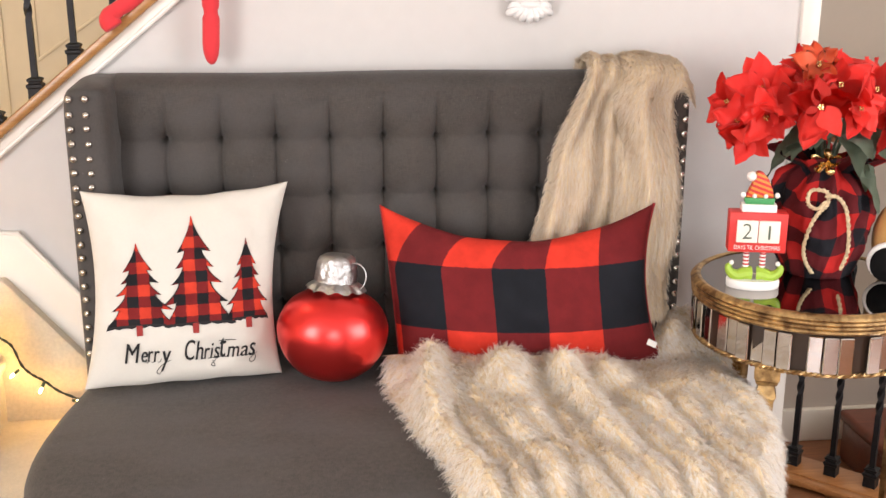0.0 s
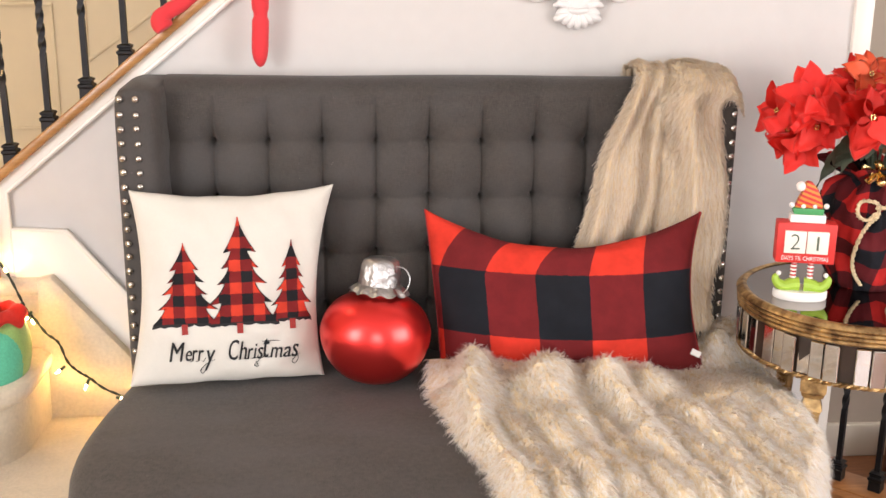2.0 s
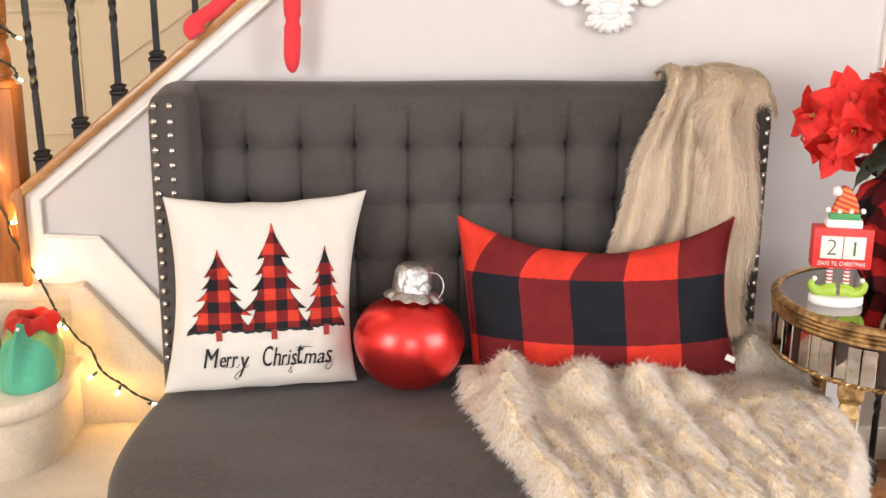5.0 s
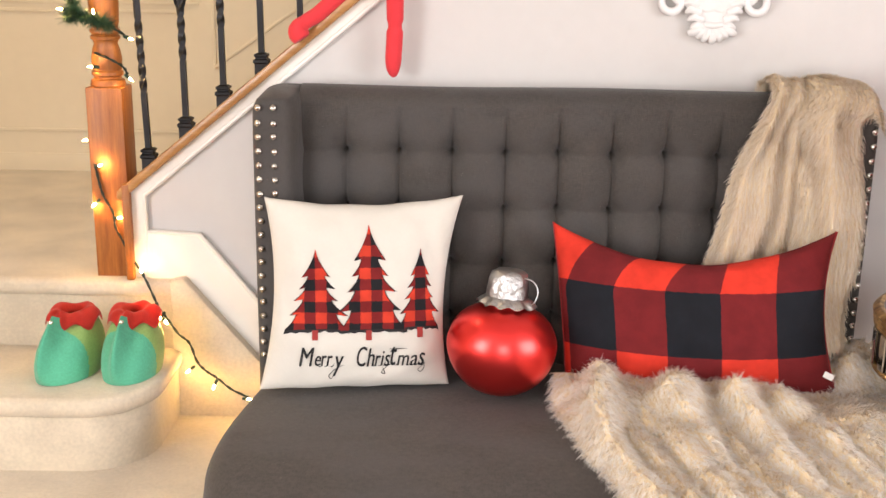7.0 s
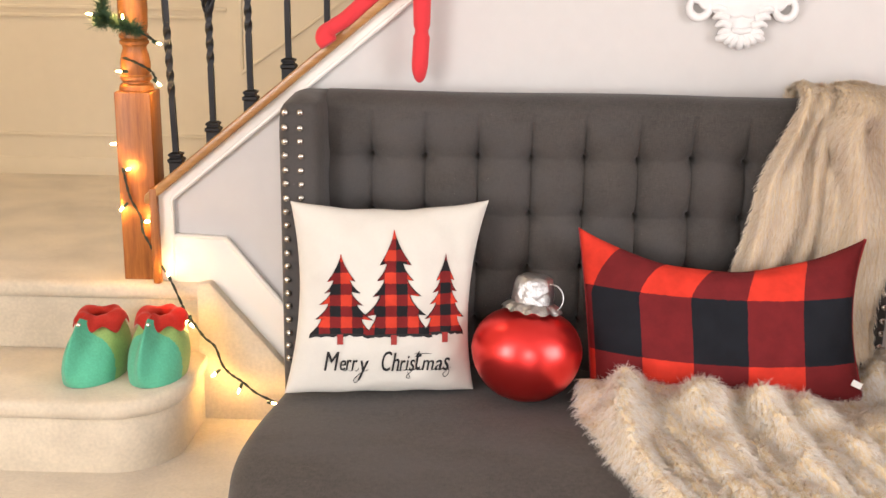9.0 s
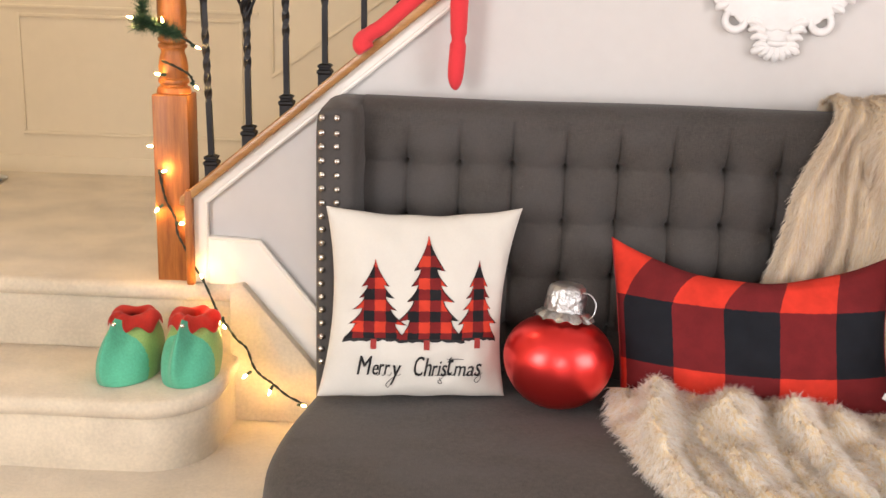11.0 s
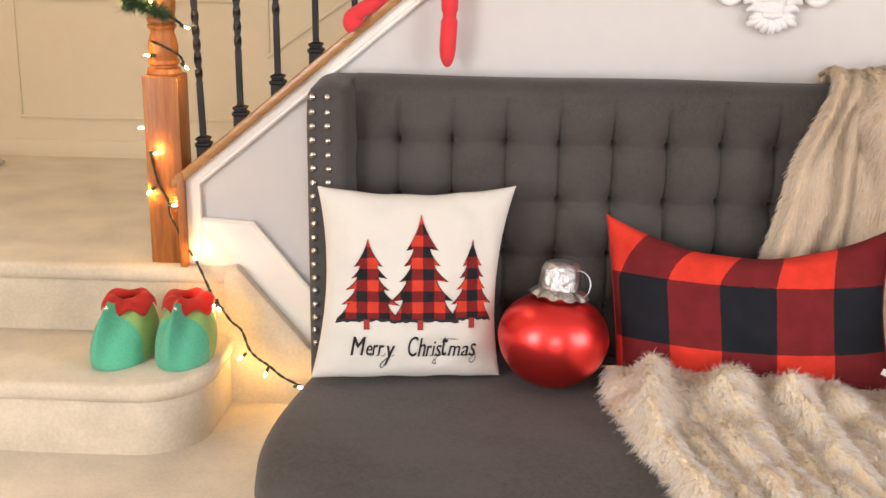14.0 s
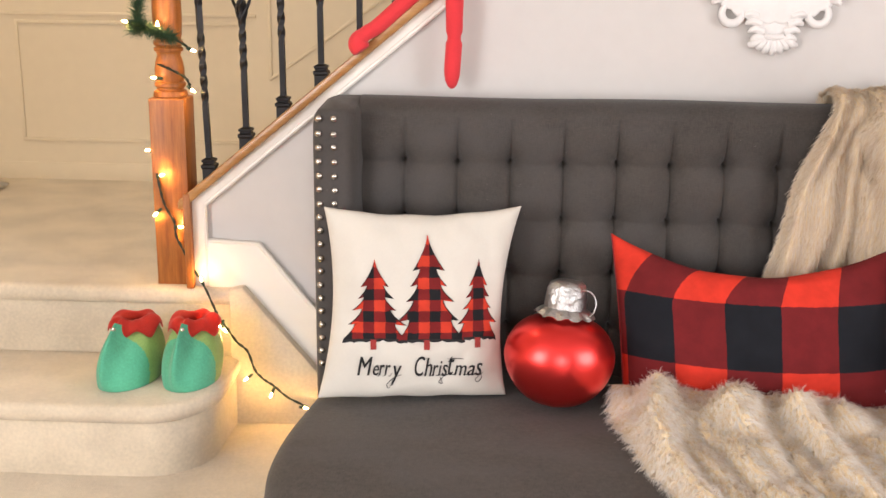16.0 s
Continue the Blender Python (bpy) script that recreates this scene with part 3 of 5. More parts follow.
# hand-lettered greeting: each letter in its own slanted box, joined by thin strokes and swashes
LETTERS = (("M", -0.1380, -0.1042, -0.1580, 0.044), ("e", -0.1031, -0.0898, -0.1580, 0.024), ("r", -0.0898, -0.0775, -0.1580, 0.025), ("r", -0.0775, -0.0642, -0.1585, 0.025), ("y", -0.0642, -0.0396, -0.1820, 0.047),
           ("C", -0.0109, 0.0116, -0.1600, 0.047), ("h", 0.0106, 0.0280, -0.1600, 0.043), ("r", 0.0286, 0.0419, -0.1600, 0.025), ("i", 0.0419, 0.0506, -0.1600, 0.034), ("s", 0.0496, 0.0634, -0.1620, 0.027),
           ("t", 0.0639, 0.0772, -0.1605, 0.046), ("m", 0.0783, 0.1049, -0.1605, 0.024), ("a", 0.1070, 0.1234, -0.1610, 0.024), ("s", 0.1254, 0.1408, -0.1620, 0.030))


def letter_bm(char, x0, x1, z0, tall, shift):
    flat = text_bm(char, 1.0, lambda x, z: Vector((x, 0, z)), 0.28)
    lo, hi = min(v.co.z for v in flat.verts), max(v.co.z for v in flat.verts)
    for v in flat.verts:
        v.co = on_pillow((x0 + x1) / 2 + v.co.x * (x1 - x0) + shift, z0 + (v.co.z - lo) / (hi - lo) * tall, 0.0020)
    return flat


def ribbon(bm, pts, wide):
    """A thin printed stroke through points of the print."""
    line = spline([(x, 0, z) for x, z in pts], 6)
    n = len(line) - 1
    rows = []
    for i, p in enumerate(line):
        d = (line[min(i + 1, n)] - line[max(i - 1, 0)]).normalized()
        k = wide * (0.55 + 0.45 * math.sin(math.pi * i / n))
        rows.append([bm.verts.new(on_pillow(p.x + q * k * -d.z, p.z + q * k * d.x, 0.0021)) for q in (-1, 1)])
    for a, b in zip(rows, rows[1:]):
        bm.faces.new((a[0], a[1], b[1], b[0]))


SWASHES = {4: [(-0.062, -0.180), (-0.068, -0.188), (-0.072, -0.180), (-0.058, -0.165), (-0.040, -0.156)], 9: [(0.047, -0.164), (0.052, -0.178), (0.044, -0.174), (0.062, -0.158)],
           10: [(0.062, -0.1215), (0.080, -0.1205), (0.100, -0.1220)], 13: [(0.138, -0.152), (0.140, -0.168), (0.132, -0.178), (0.127, -0.170), (0.144, -0.154)]}
for k, (char, x0, x1, z0, tall) in enumerate(LETTERS):
    bm = letter_bm(char, x0, x1, z0, tall, 0.0)
    bold = letter_bm(char, x0, x1, z0, tall, 0.0010)
    extra = bpy.data.meshes.new("stroke")
    bold.to_mesh(extra)
    bold.free()
    bm.from_mesh(extra)
    bpy.data.meshes.remove(extra)
    if char not in "yMC" and k < 13:
        ribbon(bm, [(x1 - 0.005, -0.1580), (x1 - 0.001, -0.1595), (LETTERS[k + 1][1] + 0.004, -0.1520)], 0.0008)
    if k in SWASHES:
        ribbon(bm, SWASHES[k], 0.0009)
    part("letter", bm, INK, cream_pillow, "black printed letter of Merry Christmas" if k == 0 else "", None, 180)

m, w2, h2, lean2 = frame_of((0.072, 2.335, 0.834), (0.690, 2.238, 0.839), (0.103, 2.200, 0.485), (0.700, 2.172, 0.488))
COLUMN = 0.12


def check_uv(u, v, x, z):
    """The woven check on the lumbar pillow: columns pulled askew towards the top, rows nearly level."""
    pull = 0.26 * max(0.0, (v - 0.2) / 0.8) ** 1.2 * (0.14 + 0.86 / (1 + math.exp((u - 0.13) / 0.13)))
    u -= pull
    return (COLUMN * (2.650 + 2.545 * u - 0.226 * u * u), z + 0.020 * (1 - u * u))


pil2 = Pillow(w2, h2, 0.17, (0.085, 0.0, 0.004, 0.030), 0.40, 0.006, 3.3, 0.023, lean2, check_uv)
CHECK = plaid_mat("buffalo check flannel", COLUMN, 0.392 * h2, 0.0, 0.238 * h2, RED, BLACK, MAROON, 700, 0.9, 0.6 * h2)
REDTRIM = fabric("red piping", (0.30, 0.018, 0.02))
WHITETAG = fabric("white tag", (0.8, 0.78, 0.74))
lumbar = thing("lumbar_pillow", (0, 0, 0), "long red and black buffalo check lumbar pillow", "pillow", "cushions on the settee", "", m)
part("cover", pil2.mesh(), CHECK, lumbar, "", None, 70)
bm = bmesh.new()
edge = [pil2.at(1, s / 30 * 2 - 1) for s in range(31)]
tube(bm, edge, 0.0035, 6)
part("piping", bm, REDTRIM, lumbar, "red piped seam")
bm = bmesh.new()
tube(bm, [pil2.at(-1, s / 30 * 2 - 1) for s in range(31)], 0.0022, 6)
part("piping", bm, REDTRIM, lumbar, "red piped seam")
bm = bmesh.new()
box(bm, (-0.011, -0.0012, -0.007), (0.011, 0.0012, 0.007), 0.0005, 1, Matrix.Translation(pil2.at(0.955, -0.74) + Vector((0, -0.004, 0))) @ pose(0, -0.006, 0, 0, 25, 0))
part("tag", bm, WHITETAG, lumbar, "small white sewn tag")

# round ornament cushion
SATIN = Mat("red metallic satin", (0.93, 0.062, 0.058), 0.31, 0.94)
SATIN.bump(SATIN.noise(30, 3), 0.06, 0.004)
FOIL = Mat("silver foil", (0.50, 0.495, 0.49), 0.36, 1.0)
FOIL.bump(FOIL.noise(70, 3), 0.8, 0.006)
ornament = thing("ornament_cushion", (-0.055, 2.176, SEAT_Z + 0.010), "shiny red round ornament cushion with silver cap", "ornament")
ornament.rotation_euler = (radians(-8), radians(5), 0)
bm = bmesh.new()
prof = []
for k in range(33):
    a = math.pi * k / 32
    r = 0.1235 * math.sin(a) ** 0.90
    z = 0.104 - 0.104 * math.cos(a) + 0.010 * math.sin(a) ** 2
    prof.append((max(r, 0.0006), z))
lathe(bm, prof, 64)
for v in bm.verts:
    a = math.atan2(v.co.y, v.co.x)
    v.co += v.co.normalized() * 0.0016 * noise.noise(v.co * 22)
    low = max(0.0, 1 - v.co.z / 0.13)
    pinch = 1 - (0.006 + 0.045 * low ** 1.5) * (1 - abs(math.sin(3 * a + 0.3)) ** 0.6)
    v.co.x, v.co.y = v.co.x * pinch, v.co.y * pinch
part("body", bm, SATIN.mat, ornament, "", None, 180)
bm = bmesh.new()
lathe(bm, [(0.046, 0.206), (0.0465, 0.214), (0.0455, 0.240), (0.0435, 0.262), (0.039, 0.276), (0.028, 0.283), (0.001, 0.284)], 48, None)
bmesh.ops.subdivide_edges(bm, edges=list(bm.edges), cuts=1)
for v in bm.verts:
    v.co += Vector((v.co.x, v.co.y, 0)).normalized() * 0.0034 * noise.noise(v.co * 55)
part("cap", bm, FOIL.mat, ornament, "crinkled silver foil cap", None, 180)
bm = bmesh.new()


def rim_point(u, v):
    a = 2 * math.pi * u
    r = 0.040 + v * (0.025 + 0.004 * math.cos(11 * a))
    return Vector((r * math.cos(a), r * math.sin(a), 0.223 - 0.018 * v * v + 0.003 * v * math.sin(11 * a)))


sheet(bm, rim_point, 132, 5, None, True)
part("rim", bm, FOIL.mat, ornament, "scalloped silver rim", None, 180)
bm = bmesh.new()
tube(bm, [(0.038 + 0.026 * math.sin(a) * 1.0, -0.028 - 0.004 * math.cos(a), 0.238 - 0.030 * math.cos(a)) for a in [2 * math.pi * k / 40 for k in range(40)]], 0.0016, 6, True)
part("ring", bm, FOIL.mat, ornament, "thin silver hanging ring")


# ---- fur throw ----
def fur_mat():
    m = Mat("faux fur", (0.6, 0.48, 0.34), 0.5, Specular_IOR_Level=0.35)
    uv = m.node("ShaderNodeUVMap").outputs[0]
    whiteness, tip = m.node("ShaderNodeSeparateXYZ", Vector=uv).outputs[:2]
    rnd = m.node("ShaderNodeNewGeometry").outputs["Random Per Island"]
    big = m.noise(7, 3)
    strand = m.math("FRACT", m.math("MULTIPLY", rnd, 17.3))
    tan = m.ramp(m.math("MULTIPLY_ADD", strand, 0.55, m.math("MULTIPLY", big, 0.45)), [(0.22, (0, 0, 0)), (0.78, (1, 1, 1))])
    root = m.mix(tan, (0.68, 0.48, 0.25), (1.0, 0.90, 0.72))
    tuft = m.ramp(m.math("MULTIPLY_ADD", m.noise(48, 2), 0.8, m.math("MULTIPLY", strand, 0.2)), [(0.44, (0, 0, 0)), (0.56, (1, 1, 1))])
    end = m.mix(tuft, (1.0, 0.965, 0.90), (1.0, 0.995, 0.99))
    col = m.mix(m.math("POWER", tip, 0.8), root, end)
    guard = m.math("GREATER_THAN", rnd, m.math("MULTIPLY_ADD", m.math("MULTIPLY", whiteness, tuft), -0.62, 0.88))
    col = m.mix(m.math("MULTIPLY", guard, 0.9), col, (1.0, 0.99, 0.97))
    # the hanging part's darker, tanner look is put into the hair colour
    col = m.mix(m.math("MULTIPLY_ADD", whiteness, -0.75, 0.75), col, m.mix(tan, (0.62, 0.45, 0.24), (0.97, 0.86, 0.66)))
    m.put("Base Color", col)
    through_light = m.node("ShaderNodeBsdfTranslucent", Color=col)
    both = m.node("ShaderNodeMixShader", Fac=0.5)
    m.tree.links.new(m.bsdf.outputs[0], both.inputs[1])
    m.tree.links.new(through_light.outputs[0], both.inputs[2])
    m.tree.links.new(both.outputs[0], m.tree.nodes["Material Output"].inputs[0])
    return m.mat


FUR = fur_mat()
FURBASE = fabric("fur backing", (0.88, 0.75, 0.52), 0.12)


def drape_point(u, v):
    """Upper part: from behind the back, over its top, down the front to the seat. u across, v along."""
    over = smooth(0.27, 0.20, v)                     # 1 on top of the back, 0 on its front
    if v < 0.22:
        a = math.pi * (v / 0.22) * 0.98
        front = 2.352 - 0.048 * smooth(0.60, 0.68, 0.53 + 0.25 * u)
        y, z = (2.53 + front) / 2 + (2.53 - front) / 2 * math.cos(a), 1.105 + 0.042 * math.sin(a)
        if v < 0.03:
            z -= 0.06
        s = 0.0
    else:
        s = (v - 0.22) / 0.78
        z = 1.105 - 0.54 * s
        y = 2.318
    left = 0.528 - 0.245 * (1.15 - z) + 0.036 * smooth(0.48, 0.18, v)
    right = 0.743 + 0.018 * smooth(1.1, 0.85, z) - 0.02 * smooth(0.75, 0.62, z) + 0.050 * over
    x = left + (right - left) * u
    if v >= 0.22:
        y = 2.352 - 0.048 * smooth(0.60, 0.68, x) - 0.05 * smooth(0.74, 1, s)
    valley = 0.34 + 0.27 * smooth(1.12, 0.92, z)
    d = u - valley
    fold = (1 - 0.95 * math.exp(-(d / 0.045) ** 2)) * (0.62 + 0.38 * math.cos(2 * math.pi * (d - 0.2) / 0.62))
    fold += 0.20 * math.sin(2 * math.pi * (5.2 * u + 0.5 * noise.noise((u * 3, z * 4, 2)))) * (1 - smooth(0.0, 0.15, d))
    edge = smooth(0, 0.06, u) * smooth(1, 0.95, u)
    y -= (0.006 + 0.034 * fold * (1 - 0.7 * over) * (1 - 0.45 * smooth(0.66, 0.74, x))) * edge
    z += 0.016 * fold * edge * over
    z -= max(0.0, x - 0.765) * 2.2 * over
    return Vector((x + 0.006 * math.sin(9 * v + 2), y, z))


# ridges of the heaped throw: x at the back, the middle and the front, y of the crest's start, height, width
RIDGES = ((0.155, 0.135, 0.235, 2.135, 0.066, 0.042), (0.305, 0.312, 0.345, 2.070, 0.066, 0.046), (0.420, 0.478, 0.470, 2.040, 0.064, 0.040),
          (0.515, 0.590, 0.585, 2.050, 0.040, 0.040), (0.620, 0.695, 0.665, 2.040, 0.030, 0.040), (0.720, 0.765, 0.715, 2.080, 0.028, 0.036))


def throw_point(u, v):
    """Lower part: heaped over the seat and hanging over its front and side. u across, v to the front."""
    hang = max(0, v - 0.74) / 0.26
    far = 2.20 + 0.12 * smooth(0.60, 0.74, u)
    y = far - (far - 1.54) * min(1, v / 0.74)
    left = 0.072 + 0.095 * smooth(2.14, 1.60, y) + 0.004 * math.sin(26 * y)
    x = left + (1.04 - left) * u
    wob = 0.034 * noise.noise((x * 5, y * 7, 7)) + 0.012 * noise.noise((x * 14, y * 16, 3))
    lift = 0.0
    t = min(1.0, max(0.0, (2.10 - y) / 0.5))
    for back_x, mid_x, front_x, start, height, width in RIDGES:
        rx = back_x + (4 * mid_x - 3 * back_x - front_x) * t + (2 * back_x + 2 * front_x - 4 * mid_x) * t * t
        d = (x + wob - rx) / width
        d *= 1.25 if d < 0 else 0.85
        crest = height * smooth(start + 0.075, start - 0.015, y) * (1 - 0.80 * smooth(start - 0.06, 1.70, y)) * (0.85 + 0.5 * noise.noise((rx * 9, y * 9, 4)))
        lift += crest * math.exp(-d * d * 1.1)
    fine = 2 * math.pi * (x + 0.22 * y + 0.5 * wob) / 0.062
    lift += 0.0075 * math.sin(fine) * smooth(2.05, 1.85, y) + 0.010 * noise.noise((x * 13, y * 11, 2)) + 0.006 * noise.noise((x * 28, y * 22, 5))
    lift += 0.024 * smooth(1.93, 2.06, y) * smooth(0.10, 0.22, x) * smooth(0.64, 0.48, x) + 0.016 * smooth(0.55, 0.75, x) * smooth(1.7, 1.9, y) * smooth(2.10, 1.98, y)
    edge = smooth(0, 0.045, u) * smooth(-0.02, 0.08, v)
    z = SEAT_Z + 0.008 + (0.022 + lift) * edge + (0.085 + 0.02 * noise.noise((x * 16, y * 16, 6))) * smooth(2.10, 2.30, y) - 0.035 * smooth(0.60, 0.80, v) - 0.30 * hang ** 1.3
    y -= 0.03 * hang
    rim = 0.800 + 0.030 * smooth(2.05, 2.20, y) - 0.060 * smooth(2.22, 2.34, y) - 0.105 * smooth(1.84, 1.57, y)
    over = max(0, x - rim)
    x = min(x, rim) + 0.040 * (1 - math.exp(-over / 0.040))
    z -= max(0, over - 0.015) * 1.3
    return Vector((x, y, max(z, 0.10)))


def fur(points, count, length, flow, parent, seed, tuft=1.0, whiteness=1.0):
    """Thousands of fine tapering hairs on a sheet of points, in tufts that lean with the flow."""
    rng = np.random.default_rng(seed)
    nu, nv = points.shape[0] - 1, points.shape[1] - 1
    du = np.linalg.norm(points[1:, :-1] - points[:-1, :-1], axis=2)
    dv = np.linalg.norm(points[:-1, 1:] - points[:-1, :-1], axis=2)
    area = (du * dv).ravel()
    cell = rng.choice(area.size, count, p=area / area.sum())
    i, j = np.divmod(cell, nv)
    a, b = rng.random((2, count, 1))
    p00, p10, p01, p11 = points[i, j], points[i + 1, j], points[i, j + 1], points[i + 1, j + 1]
    root = (p00 * (1 - a) + p10 * a) * (1 - b) + (p01 * (1 - a) + p11 * a) * b
    tu, tv = (p10 - p00) * (1 - b) + (p11 - p01) * b, (p01 - p00) * (1 - a) + (p11 - p10) * a
    n = np.cross(tu, tv)
    n /= np.linalg.norm(n, axis=1, keepdims=True) + 1e-9
    eye_side = np.sign((n * np.array([0.0, -0.8, 0.6])).sum(1, keepdims=True))
    n *= eye_side
    tv /= np.linalg.norm(tv, axis=1, keepdims=True) + 1e-9
    tu /= np.linalg.norm(tu, axis=1, keepdims=True) + 1e-9
    key = np.floor(root / 0.009).astype(int)
    h = (key * np.array([73856093, 19349663, 83492791])).sum(1)
    c1, c2, c3 = [(((h * k) % 9973) / 9973.0 - 0.5)[:, None] for k in (7, 131, 577)]
    mid = (key + 0.5) * 0.009
    way = n * (0.62 + 0.3 * c3) + tv * (flow + 0.7 * c1) + tu * 0.9 * c2 + rng.normal(0, 0.14, (count, 3))
    u_at = (i[:, None] + a) / nu
    way += tu * 1.3 * (np.exp(-(1 - u_at) / 0.03) - np.exp(-u_at / 0.03))
    way /= np.linalg.norm(way, axis=1, keepdims=True)
    ln = length * rng.uniform(0.6, 1.15, (count, 1)) * (1 + 0.3 * c3)
    pull = (mid - root) * tuft
    side = np.cross(way, rng.normal(0, 1, (count, 3)))
    side /= np.linalg.norm(side, axis=1, keepdims=True)
    face = np.cross(side, way)
    turn = np.where((face * n).sum(1, keepdims=True) < 0, -1.0, 1.0)
    side, face = side * turn, face * turn
    wd = rng.uniform(0.0004, 0.0008, (count, 1))
    bend = (tv * 0.5 * flow - np.array([0, 0, 0.35])) * ln * 0.5
    m1 = root + way * ln * 0.5 + pull * 0.35
    tipp = root + way * ln + bend + pull * 0.9
    base = root - n * 0.002
    verts = np.stack([base - side * wd, base + side * wd, m1 - side * wd * 0.8, m1 + side * wd * 0.8, tipp], 1).reshape(-1, 3)
    o = (np.arange(count) * 5)[:, None]
    quads, tris = o + np.array([[0, 1, 3, 2]]), o + np.array([[2, 3, 4]])
    me = bpy.data.meshes.new("fur")
    me.vertices.add(len(verts))
    me.vertices.foreach_set("co", verts.ravel())
    loops = np.concatenate([quads, tris], 1).ravel()
    me.loops.add(len(loops))
    me.loops.foreach_set("vertex_index", loops)
    starts = (np.arange(count)[:, None] * 7 + np.array([[0, 4]])).ravel()
    me.polygons.add(2 * count)
    me.polygons.foreach_set("loop_start", starts)
    lay = me.uv_layers.new(name="UVMap")
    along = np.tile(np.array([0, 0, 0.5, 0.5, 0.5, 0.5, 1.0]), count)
    uv = np.stack([np.full_like(along, whiteness), along], 1)
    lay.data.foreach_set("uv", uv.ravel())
    me.update()
    me.validate()
    me.polygons.foreach_set("use_smooth", np.ones(2 * count, dtype=bool))
    soft = n + 0.4 * face
    soft /= np.linalg.norm(soft, axis=1, keepdims=True)
    me.normals_split_custom_set_from_vertices(np.repeat(soft, 5, axis=0))
    me.materials.append(FUR)
    ob = part("fur", me, None, parent, "long cream-tipped pile")
    ob["kind"] = "stuff"
    return ob


throw = thing("fur_throw", (0, 0, 0), "tan and cream faux fur throw draped over the settee", "throw blanket")
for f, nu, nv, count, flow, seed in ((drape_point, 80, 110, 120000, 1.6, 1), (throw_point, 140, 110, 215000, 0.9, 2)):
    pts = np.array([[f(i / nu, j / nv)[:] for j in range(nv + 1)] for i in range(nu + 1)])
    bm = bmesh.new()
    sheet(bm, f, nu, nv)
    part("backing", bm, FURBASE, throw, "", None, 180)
    # one fur: the drape's dimmer look comes from tanner, less white hairs
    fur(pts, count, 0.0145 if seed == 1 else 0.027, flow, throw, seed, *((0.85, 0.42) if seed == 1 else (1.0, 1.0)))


# ---- mirrored side table and what stands on it ----
TABLE, TOPZ = (1.0, 2.08), 0.70
BRONZE = Mat("antique gold", (0.36, 0.21, 0.085), 0.36, 0.9)
BRONZE.put("Base Color", BRONZE.ramp(BRONZE.noise(35, 6), [(0.35, (0.16, 0.09, 0.04)), (0.62, (0.62, 0.42, 0.19))]))
BRONZE.bump(BRONZE.noise(120, 4), 0.25, 0.001)
MIRROR = Mat("antiqued mirror", (0.60, 0.58, 0.55), 0.05, 1.0)
MIRROR.put("Roughness", MIRROR.ramp(MIRROR.noise(28, 5), [(0.4, (0.03, 0.03, 0.03)), (0.75, (0.22, 0.22, 0.22))]))
SMOKE = Mat("smoked mirror top", (0.30, 0.27, 0.25), 0.04, 1.0)
table = thing("side_table", (*TABLE, 0), "round mirrored side table with antique gold ribbed rim", "side table")
bm = bmesh.new()
lathe(bm, [(0.001, TOPZ - 0.012), (0.236, TOPZ - 0.012), (0.238, TOPZ - 0.002), (0.236, TOPZ), (0.001, TOPZ)], 96)
part("tabletop", bm, SMOKE.mat, table, "dark smoked mirror top")
bm = bmesh.new()
prof = [(0.236, TOPZ - 0.014), (0.236, TOPZ + 0.002), (0.244, TOPZ + 0.004), (0.250, TOPZ + 0.002)]
for k in range(4):
    z = TOPZ - 0.002 - 0.0095 * k
    prof += [(0.2545 - 0.0012 * k, z), (0.2575 - 0.0012 * k, z - 0.004), (0.2545 - 0.0012 * k, z - 0.008), (0.2500 - 0.0012 * k, z - 0.0092)]
prof += [(0.242, TOPZ - 0.042), (0.235, TOPZ - 0.042)]
lathe(bm, prof, 96)
part("rim", bm, BRONZE.mat, table, "ribbed antique gold rim", None, 25)
bm = bmesh.new()
lathe(bm, [(0.230, TOPZ - 0.125), (0.240, TOPZ - 0.125), (0.240, TOPZ - 0.04), (0.230, TOPZ - 0.04)], 64)
part("apron", bm, LEGWOOD, table)
bm = bmesh.new()
box(bm, (-0.0146, -0.0035, TOPZ - 0.122), (0.0146, 0.0015, TOPZ - 0.043), 0.0022, 1)
strip_mesh = sharp(mesh_of("mirror_strip", bm, MIRROR.mat), 20)
for k in range(52):
    a = 360 / 52 * k
    part("mirror_strip", strip_mesh, None, table, "", pose(0, 0, 0, 0, 0, a) @ pose(0, -0.2425, 0, random.uniform(-0.8, 0.8), 0, random.uniform(-1, 1)))
bm = bmesh.new()
for s in (0, math.pi):
    tube(bm, [((0.2445 + 0.0028 * math.cos(70 * a + s)) * math.cos(a), (0.2445 + 0.0028 * math.cos(70 * a + s)) * math.sin(a), TOPZ - 0.126 + 0.0028 * math.sin(70 * a + s)) for a in [2 * math.pi * k / 560 for k in range(560)]], 0.0034, 5, True)
part("rope_trim", bm, BRONZE.mat, table, "twisted gold rope edge", None, 60)
bm = bmesh.new()
